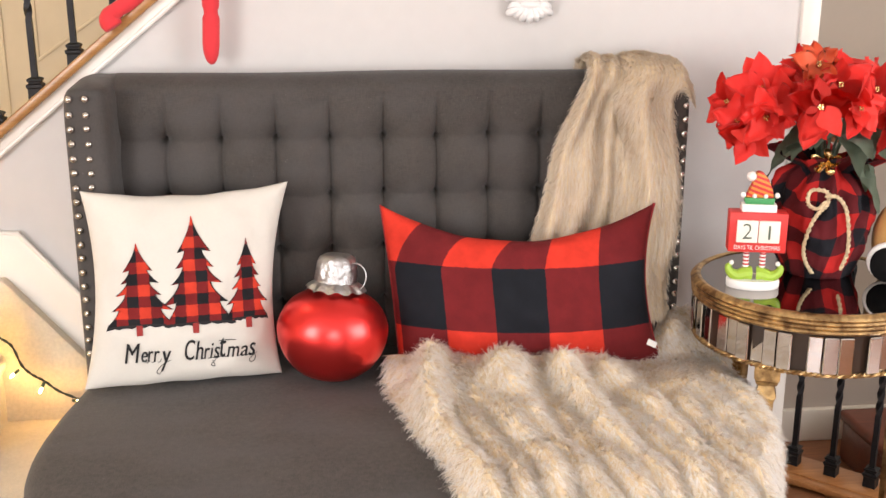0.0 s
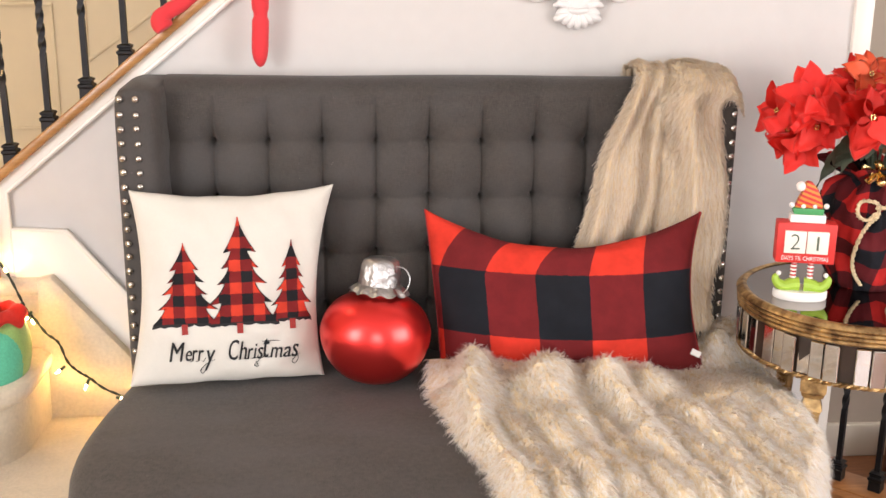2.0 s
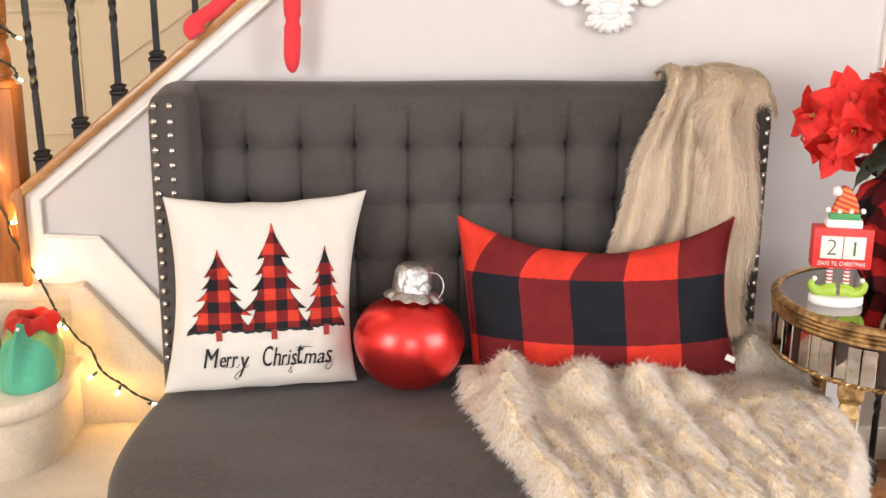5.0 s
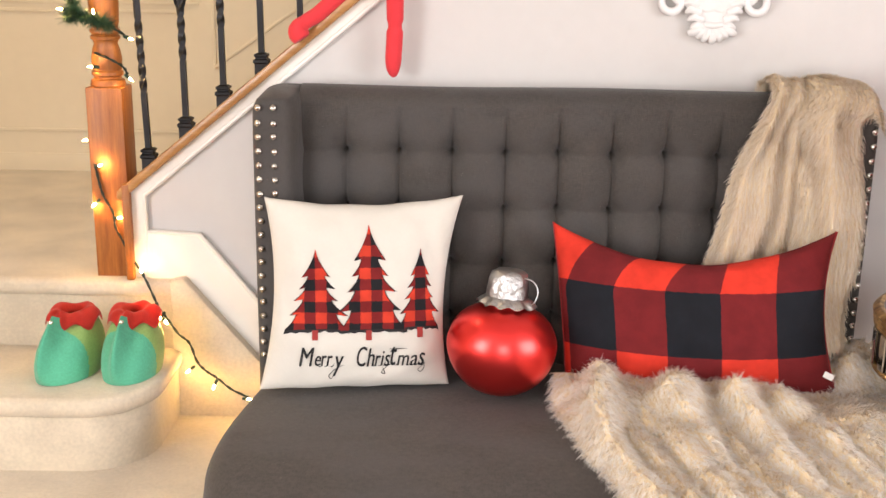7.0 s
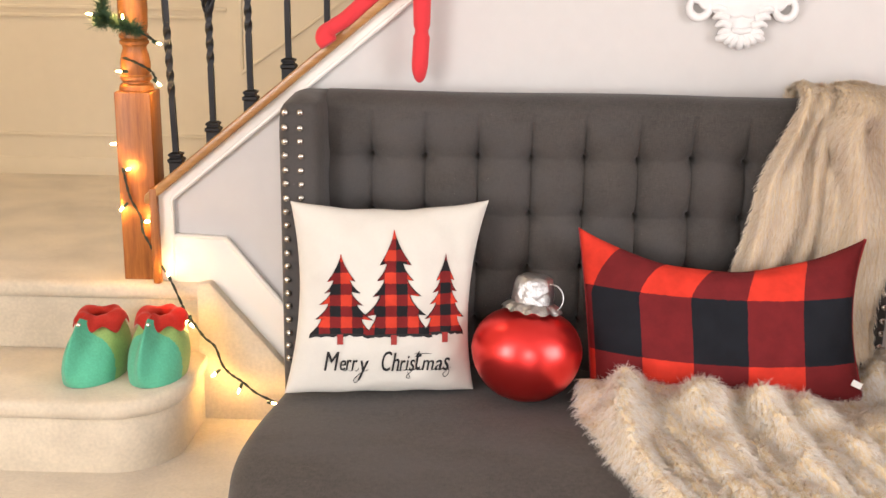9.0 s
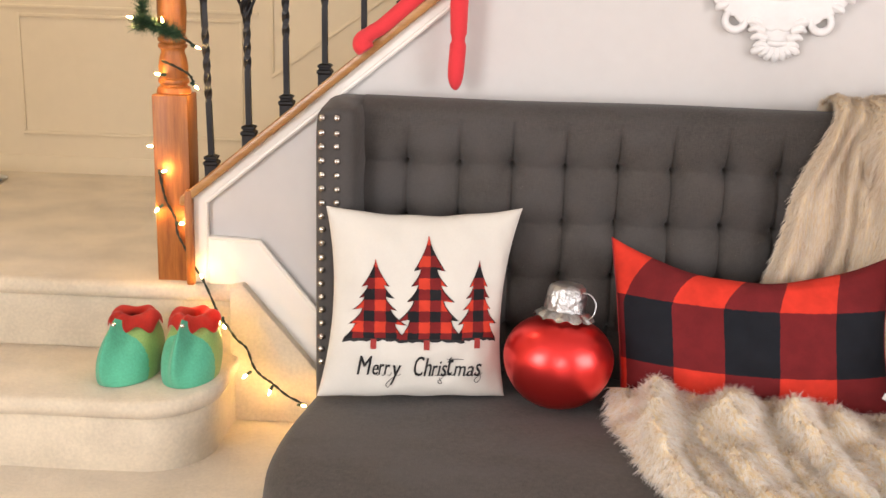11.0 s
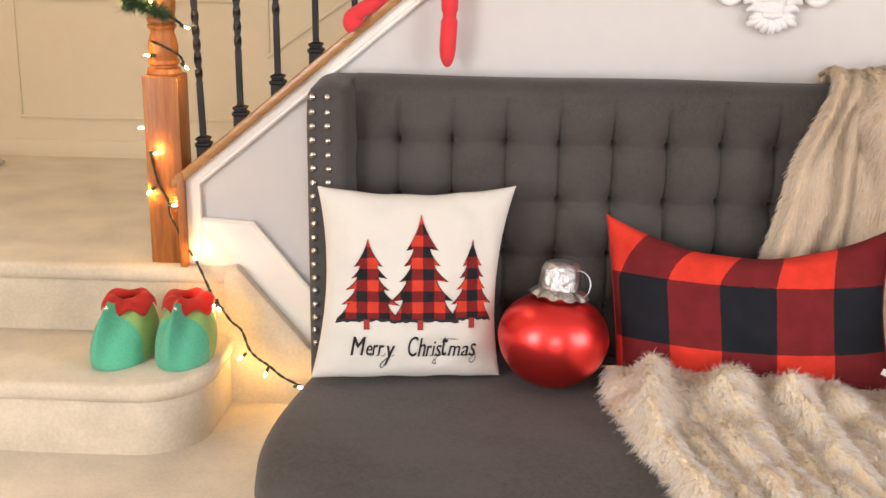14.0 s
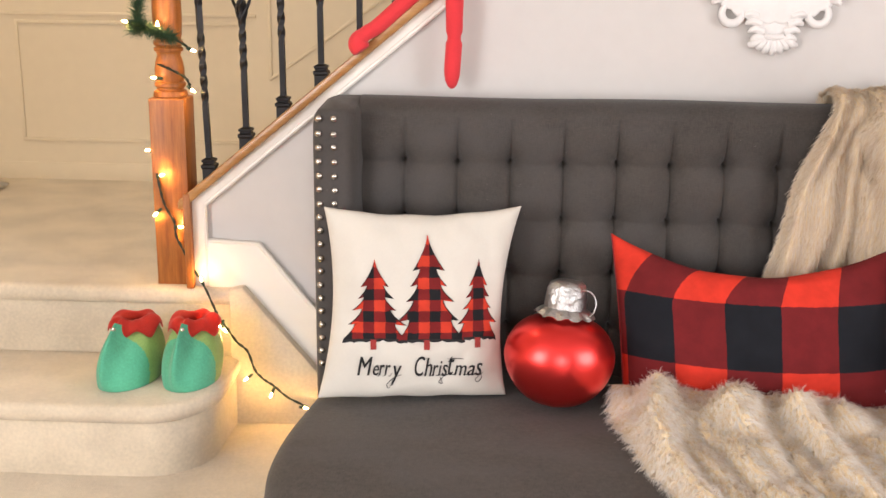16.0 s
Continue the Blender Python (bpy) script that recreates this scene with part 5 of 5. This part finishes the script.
stair_shoe = sharp(mesh_of("shoe", bm, IRON, False), 20)
for k, x in enumerate((-0.919, -0.823, -0.727, -0.631, -0.535, -0.439, -0.343)):
    b = thing("stair_baluster", (x, NORTH + 0.045, CAP(x) - 0.010), "black twisted wrought iron stair baluster", "baluster", "stair balusters")
    b.rotation_euler = (0, radians(-1.6 if k == 0 else -0.4), 0)
    part("bar", bar_basket if k % 2 else bar_tall, None, b)
    part("shoe", stair_shoe, None, b, "flared iron shoe")
bm = bmesh.new()
prism(bm, [(-0.97, CAP(-0.97) + 0.85), (0.0, CAP(0.0) + 0.85), (0.0, CAP(0.0) + 0.91), (-0.97, CAP(-0.97) + 0.91)], NORTH + 0.015, NORTH + 0.075, 0.012)
tagged(part("stair_handrail", bm, OAK_RAIL), "honey oak stair handrail over iron balusters", "handrail")

# ---- newel post ----
newel = thing("newel_post", (-1.010, 2.593, 0.616), "honey oak newel post with a turned upper section", "newel post")
bm = bmesh.new()
box(bm, (-0.045, -0.045, -0.01), (0.045, 0.045, 0.477), 0.004)
part("post", bm, OAK, newel, "square honey oak shaft")
bm = bmesh.new()
lathe(bm, [(0.040, 0.474), (0.043, 0.480), (0.040, 0.492), (0.033, 0.496), (0.033, 0.500), (0.038, 0.504), (0.038, 0.512), (0.034, 0.516), (0.036, 0.530), (0.0365, 0.545), (0.033, 0.565), (0.028, 0.580),
           (0.031, 0.588), (0.035, 0.590), (0.036, 0.597), (0.031, 0.601), (0.036, 0.606), (0.036, 0.613), (0.031, 0.617), (0.034, 0.63), (0.036, 0.68), (0.033, 0.80), (0.030, 0.90), (0.036, 0.93), (0.04, 0.96), (0.025, 0.99), (0.04, 1.03), (0.0, 1.07)], 40)
strip = bmesh.new()
box(strip, (0.038, -0.080, 0.0), (0.058, -0.058, 0.246), 0.005)
part("corner_strip", strip, OAK, newel, "narrow honey oak corner strip")
part("turning", bm, OAK, newel, "turned honey oak column", None, 40)

# ---- garland and lights ----
NEEDLE = vary(Mat("pine needles", (0.03, 0.075, 0.035), 0.6), (0.03, 0.075, 0.035), 0.4, 40, 200).mat
CORD = Mat("dark green wire", (0.012, 0.022, 0.014), 0.5).mat
BULB = glow_mat("warm bulb", (1.0, 0.58, 0.20), 600.0)
SOCKET = Mat("green bulb socket", (0.02, 0.05, 0.03), 0.5).mat



def set_back(p):
    """Wire and needles that cling to the newel stand back with it."""
    p = Vector(p)
    eye = Vector((-0.2, -0.134, 1.436))
    return eye + (p - eye) * (1 + 0.014 + 0.020 * smooth(0.56, 0.70, p.z))


garland = thing("garland", (0, 0, 0), "green artificial pine garland wound round the newel", "garland")
line = spline([(-1.055, 2.46, 1.262), (-1.03, 2.437, 1.275), (-0.99, 2.435, 1.262), (-0.955, 2.44, 1.250)], 10)
line = [set_back(p) for p in line]
line2 = spline([(-1.048, 2.475, 1.27), (-1.035, 2.46, 1.33), (-1.02, 2.50, 1.40), (-0.96, 2.56, 1.40), (-0.925, 2.50, 1.36), (-0.97, 2.45, 1.40), (-1.03, 2.46, 1.47)], 10)
line2 = [set_back(p) for p in line2]
bm = bmesh.new()
tube(bm, line, 0.004, 6)
tube(bm, line2, 0.004, 6)
part("wire", bm, CORD, garland)
bm = bmesh.new()
rg = random.Random(3)
for ln, dens in ((line, 60), (line2, 55)):
    for p, q in zip(ln, ln[1:]):
        for _ in range(dens):
            c = p.lerp(q, rg.random())
            d = Vector((rg.gauss(0, 1), rg.gauss(0, 1), rg.gauss(0, 1))).normalized()
            d = (d + (q - p).normalized() * 0.6).normalized()
            s = d.orthogonal().normalized() * 0.0011
            e = c + d * rg.uniform(0.016, 0.036)
            v = [bm.verts.new(w) for w in (c - s, c + s, e)]
            bm.faces.new(v)
ob = part("needles", bm, NEEDLE, garland, "short green needles", None, 180)
ob["kind"] = "stuff"

lights = thing("string_lights", (0, 0, 0), "lit warm white mini string lights on dark green wire", "string lights")
WIRE = [[(-1.02, 2.452, 1.262), (-0.975, 2.452, 1.252), (-0.945, 2.455, 1.24), (-0.917, 2.47, 1.219)],
        [(-0.998, 2.462, 1.185), (-0.965, 2.460, 1.172), (-0.935, 2.462, 1.155), (-0.925, 2.468, 1.135)],
        [(-1.012, 2.452, 0.925), (-1.005, 2.452, 0.88), (-0.995, 2.45, 0.845), (-0.975, 2.45, 0.805), (-0.972, 2.45, 0.77), (-0.955, 2.448, 0.735), (-0.93, 2.44, 0.690), (-0.905, 2.43, 0.655), (-0.878, 2.42, 0.600),
         (-0.868, 2.42, 0.575), (-0.850, 2.42, 0.550), (-0.825, 2.42, 0.512), (-0.799, 2.42, 0.488), (-0.782, 2.42, 0.440), (-0.760, 2.42, 0.415), (-0.735, 2.42, 0.398), (-0.70, 2.42, 0.368), (-0.655, 2.42, 0.345), (-0.625, 2.42, 0.32)]]
for pts in WIRE:
    bm = bmesh.new()
    ln = spline([set_back(p) for p in pts], 8)
    for ph in (0, math.pi):
        tube(bm, [p + Vector((0.0018 * math.cos(i * 0.7 + ph), 0, 0.0018 * math.sin(i * 0.7 + ph))) for i, p in enumerate(ln)], 0.0021, 6)
    part("wire", bm, CORD, lights, "dark green twisted wire", None, 60)
bm = bmesh.new()
lathe(bm, [(0.0022, 0.010), (0.0023, 0.013), (0.0022, 0.018), (0.0014, 0.022), (0.0004, 0.024)], 10)
bulb_mesh = mesh_of("bulb", bm, BULB)
bm = bmesh.new()
lathe(bm, [(0.0030, -0.004), (0.0040, 0.0), (0.0040, 0.011), (0.0034, 0.012)], 8)
socket_mesh = mesh_of("socket", bm, SOCKET)
for x, y, z, dx, dz in ((-1.047, 2.44, 1.282, -1, 0.2), (-0.983, 2.435, 1.268, 0, 0.6), (-0.925, 2.462, 1.222, 1, -0.25), (-0.990, 2.452, 1.153, -1, 0.1), (-0.928, 2.462, 1.133, 0.9, -0.6),
                        (-1.020, 2.47, 0.979, -1, 0.0), (-1.010, 2.45, 0.917, 0.9, 0.4), (-1.008, 2.452, 0.836, -0.7, -0.7), (-0.972, 2.448, 0.794, 1, 0.1), (-0.905, 2.43, 0.655, -0.2, 0.9),
                        (-0.873, 2.415, 0.590, -0.6, -0.7), (-0.856, 2.415, 0.566, -0.4, -0.5), (-0.790, 2.415, 0.428, -0.8, -0.6), (-0.735, 2.415, 0.392, -0.3, -0.7), (-0.668, 2.41, 0.348, 0.8, 0.1), (-0.860, 2.41, 0.555, 0.5, -0.3)):
    d = Vector((dx, -0.45, dz)).normalized()
    m = Matrix.Translation(set_back((x, y, z))) @ d.to_track_quat("Z", "Y").to_matrix().to_4x4()
    s = part("socket", socket_mesh, None, lights, "", m)
    part("bulb", bulb_mesh, None, s, "glowing warm white bulb")

# ---- elf slippers on the step ----
GREEN = fabric("green velour", (0.085, 0.385, 0.235), 0.25, 300, 0.5)
DEEPGREEN = fabric("yellow-green velour", (0.24, 0.38, 0.11), 0.2, 300, 0.5)
REDFELT = fabric("red felt", (0.66, 0.04, 0.025), 0.12, 300, 0.5)
BELL = Mat("silver bell", (0.8, 0.78, 0.72), 0.2, 1.0).mat


def slipper(x, y, rz):
    s = thing("elf_slipper", (x, y, 0.44), "green velour elf slipper with red scalloped collar", "slipper", "pair of slippers")
    s.rotation_euler = (0, 0, radians(rz))

    def body(u, v):
        a = 2 * math.pi * u                              # 0 east, -90 front
        f = max(0.0, -math.sin(a))
        rx = 0.067 - 0.010 * v - 0.018 * v * v
        ry = (0.105 if math.sin(a) > 0 else 0.100) - 0.03 * v * v
        top = 0.130 + 0.004 * math.cos(2 * a)
        ridge = math.exp(-((a - 1.5 * math.pi) / 0.26) ** 2)
        z = top * (1 - (1 - v) ** 1.15)
        bulge = 0.012 * math.sin(math.pi * v)
        x_, y_ = (rx + bulge * 0.6) * math.cos(a), (ry + bulge) * math.sin(a)
        y_ += 0.055 * f * v ** 1.4 * (1 - ridge * 0.85)
        y_ -= 0.020 * ridge * math.sin(math.pi * v ** 0.8 * 0.9)
        k = 1 - 0.05 * (1 - v) ** 6
        return Vector((x_ * k, y_ * k + 0.02 * v, z + 0.030 * ridge * v ** 2))

    bm = bmesh.new()
    g = sheet(bm, body, 144, 52, None, True)
    bm.faces.new([r[0] for r in g][::-1])
    bm.verts.index_update()
    for fc in bm.faces:
        c = fc.calc_center_median()
        if c.y > -0.015 - 0.2 * max(0, c.z - 0.06):
            fc.material_index = 1
    me = mesh_of("upper", bm, [GREEN, DEEPGREEN])
    up = part("upper", me, None, s)

    def collar(u, v):
        a = 2 * math.pi * u
        p = body(u, 0.98)
        ridge = math.exp(-((a - 1.5 * math.pi) / 0.3) ** 2)
        p.z -= 0.016 * ridge
        p = Vector((p.x * 0.58, 0.03 + (p.y - 0.03) * 0.58 + 0.012 * ridge, p.z + 0.004))
        flap = 0.5 + 0.5 * math.cos(5 * a + 1.6)
        out = Vector((math.cos(a), math.sin(a), 0))
        ang = v * 3.1
        roll = 0.021 * (1 - math.cos(ang))
        return p + out * (roll + 0.004 - 0.006) + Vector((0, 0, 0.024 * math.sin(ang) - 0.034 * flap * max(0, v - 0.30) - 0.003))

    bm = bmesh.new()
    sheet(bm, collar, 90, 10, None, True)
    bmesh.ops.solidify(bm, geom=list(bm.faces), thickness=0.006)
    part("collar", bm, REDFELT, s, "red felt scalloped collar", None, 180)
    bm = bmesh.new()
    lathe(bm, [(0.001, 0.100), (0.025, 0.100), (0.036, 0.108), (0.036, 0.112), (0.018, 0.117), (0.001, 0.119)], 24, pose(0, 0.034, 0))
    part("lining", bm, GREEN, s)
    bm = bmesh.new()
    bmesh.ops.create_uvsphere(bm, u_segments=14, v_segments=10, radius=0.0055, matrix=Matrix.Translation(body(0.75, 0.95) + Vector((0.006, -0.006, -0.004))))
    part("bell", bm, BELL, s, "tiny silver jingle bell")
    return s


slipper(-1.070, 2.340, -16)
slipper(-0.921, 2.352, -6)

# ---- doll on the stair cap ----
DOLLRED = fabric("red doll cloth", (0.68, 0.035, 0.045), 0.06, 500)
bm = bmesh.new()
def limb(t):
    """Radius of the hanging leg: thigh, shin, ankle and a soft pointed foot."""
    if t < 0.62:
        return 0.0245 - 0.008 * t
    if t < 0.68:
        return 0.0160
    return max(0.002, 0.0195 * math.sqrt(max(0.0, 1 - max(0.0, (t - 0.84) / 0.16) ** 2.4)))


leg_line = spline([(-0.30, 2.545, 1.455), (-0.298, 2.505, 1.44), (-0.300, 2.497, 1.40), (-0.301, 2.496, 1.33), (-0.301, 2.496, 1.25), (-0.304, 2.497, 1.19), (-0.305, 2.498, 1.165), (-0.305, 2.499, 1.15), (-0.305, 2.499, 1.141), (-0.305, 2.499, 1.135)], 8)
length = [0.0]
for a, b in zip(leg_line, leg_line[1:]):
    length.append(length[-1] + (b - a).length)
step = iter([q / length[-1] for q in length])
tube(bm, leg_line, lambda t: limb(next(step)), 16)
tube(bm, spline([(-0.30, 2.545, 1.455), (-0.35, 2.53, 1.40), (-0.40, 2.525, 1.352), (-0.45, 2.522, 1.306), (-0.485, 2.517, 1.276), (-0.508, 2.508, 1.262), (-0.524, 2.500, 1.248), (-0.526, 2.496, 1.234), (-0.518, 2.494, 1.222)], 8),
     lambda t: 0.021 - 0.005 * t if t < 0.66 else 0.0175 + 0.007 * math.sin(math.pi * (t - 0.66) / 0.4), 16)
bmesh.ops.create_uvsphere(bm, u_segments=20, v_segments=14, radius=1, matrix=Matrix.Translation((-0.285, 2.57, 1.53)) @ Matrix.Diagonal((0.05, 0.04, 0.10, 1)))
bmesh.ops.create_uvsphere(bm, u_segments=20, v_segments=14, radius=0.05, matrix=Matrix.Translation((-0.285, 2.57, 1.665)))
tagged(part("elf_doll", bm, DOLLRED, None, "", None, 180), "red cloth elf doll with legs dangling over the cap", "doll")

# ---- white ornate wall mirror ----
PLASTER = vary(Mat("white plaster", (0.76, 0.75, 0.735), 0.55), (0.76, 0.75, 0.735), 0.03, 20, 90).mat
CLEAR = Mat("mirror glass", (0.9, 0.9, 0.9), 0.01, 1.0).mat
MX, MZ = 0.446, 1.505
wall_mirror = thing("wall_mirror", (MX, NORTH, MZ), "round wall mirror in an ornate white plaster frame", "mirror")
bm = bmesh.new()


def ring_point(u, v):
    a = 2 * math.pi * u
    r0, b = 0.172, 2 * math.pi * v
    prof = 0.034 * math.cos(b)
    deep = -0.014 - 0.012 * math.sin(b) - 0.005 * max(0, math.cos(2 * b))
    edge = 0.006 * abs(math.sin(18 * a)) * max(0, math.cos(b))
    r = r0 + prof + edge
    return Vector((r * math.cos(a), deep, r * math.sin(a)))


g = sheet(bm, ring_point, 216, 20, None, True)
bmesh.ops.remove_doubles(bm, verts=bm.verts, dist=0.0002)
part("frame", bm, PLASTER, wall_mirror, "carved white frame", None, 60)
bm = bmesh.new()
lathe(bm, [(0.001, 0.0), (0.142, 0.0), (0.142, 0.004), (0.001, 0.004)], 64, pose(0, -0.002, 0, 90))
part("glass", bm, CLEAR, wall_mirror, "mirror glass")
for s in (-1, 1):
    bm = bmesh.new()
    pts = [(s * (0.100 + 0.023 * math.cos(t)), -0.016, -0.187 - 0.023 * math.sin(t)) for t in [-0.9 + 4.9 * k / 30 for k in range(31)]]
    tube(bm, pts, lambda t: 0.0105 - 0.003 * abs(2 * t - 1), 12)
    part("scroll", bm, PLASTER, wall_mirror)
    for k in range(4):
        bm = bmesh.new()
        p0 = Vector((s * (0.020 + 0.007 * k), -0.016, -0.246 + 0.018 * k))
        pts = spline([p0, p0 + Vector((s * 0.018, -0.006, 0.006)), p0 + Vector((s * 0.034, -0.002, -0.001))], 6)
        tube(bm, pts, lambda t: 0.0105 * (1 - t) ** 0.5 + 0.0015, 10)
        part("acanthus_leaf", bm, PLASTER, wall_mirror)
    for k in range(3):
        bm = bmesh.new()
        p0 = Vector((s * (0.125 + 0.022 * k), -0.014, -0.150 + 0.024 * k))
        pts = spline([p0, p0 + Vector((s * 0.014, -0.008, -0.006)), p0 + Vector((s * 0.022, -0.002, -0.016))], 5)
        tube(bm, pts, lambda t: 0.011 * (1 - t) ** 0.5 + 0.002, 10)
        part("acanthus_leaf", bm, PLASTER, wall_mirror)
bm = bmesh.new()
prism(bm, [(-0.060, -0.185), (-0.040, -0.215), (-0.026, -0.246), (0.026, -0.246), (0.040, -0.215), (0.060, -0.185)], -0.020, 0.0, 0.006)
part("crest", bm, PLASTER, wall_mirror)
bm = bmesh.new()
tube(bm, [(-0.022, -0.022, -0.238), (0, -0.026, -0.240), (0.022, -0.022, -0.238)], 0.0075, 10)
part("crest_band", bm, PLASTER, wall_mirror)
for k in range(7):
    a = radians(-66 + 22 * k)
    bm = bmesh.new()
    d = Vector((math.sin(a), 0, -math.cos(a)))
    ln = 0.040 - 0.002 * abs(k - 3) + (0.012 if abs(k - 3) == 3 else 0)
    p0 = Vector((0.014 * math.sin(a), -0.014, -0.241))
    tube(bm, spline([p0, p0 + d * ln * 0.6 + Vector((0, -0.007, 0)), p0 + d * ln], 6), lambda t: 0.005 + 0.0055 * math.sin(math.pi * min(1, 0.15 + t * 0.75)), 10)
    part("shell_lobe", bm, PLASTER, wall_mirror)

# small white cloth lying at the back of the landing
bm = bmesh.new()
sheet(bm, lambda u, v: Vector((-2.07 + 0.12 * u, 3.55 + 0.16 * v, 0.625 + 0.045 * math.sin(math.pi * u) * math.sin(math.pi * v) + 0.012 * noise.noise((u * 5, v * 5, 0)))), 16, 16)
bmesh.ops.solidify(bm, geom=list(bm.faces), thickness=0.006)
tagged(part("cloth", bm, WHITETAG, None, "", None, 180), "small crumpled white cloth on the landing carpet", "cloth")

# ---- floor boards ----
PLANK = wood_mat("red oak plank", (0.15, 0.055, 0.022), (0.33, 0.135, 0.056), (0.8, 9, 9), 0.3)
tree = PLANK.node_tree
info, hue = tree.nodes.new("ShaderNodeObjectInfo"), tree.nodes.new("ShaderNodeHueSaturation")
scale = tree.nodes.new("ShaderNodeMapRange")
scale.inputs["To Min"].default_value, scale.inputs["To Max"].default_value = 0.75, 1.2
bsdf = tree.nodes["Principled BSDF"]
tree.links.new(info.outputs["Random"], scale.inputs["Value"])
tree.links.new(scale.outputs[0], hue.inputs["Value"])
tree.links.new(bsdf.inputs["Base Color"].links[0].from_socket, hue.inputs["Color"])
tree.links.new(hue.outputs[0], bsdf.inputs["Base Color"])
rp = random.Random(11)
PW, lengths = 0.092, (1.1, 1.5, 1.9)
plank_mesh = []
for ln in lengths:
    bm = bmesh.new()
    box(bm, (0.0012, 0.0012, -0.0118), (ln - 0.0012, PW - 0.0012, 0.0), 0.0015, 1)
    plank_mesh.append(sharp(mesh_of("plank", bm, PLANK), 30))
y = SOUTH + 0.002
while y + PW < 2.54:
    end = min(FLOOR_E, 1.15 + (2.545 - y - PW))
    start = FLOOR_W if y + PW < 1.88 else -0.655
    x = start - rp.uniform(0.0, 0.9) if y < 1.7 else start
    while x < end - 0.15:
        k = rp.randrange(3)
        ln, x0 = lengths[k], max(x, start)
        ob = part("plank", plank_mesh[k], None, floor, "", pose(x0, y, 0))
        ob.scale = (min(x + ln, end) - x0, 1, 1)
        ob.scale.x /= ln
        x += ln
    y += PW
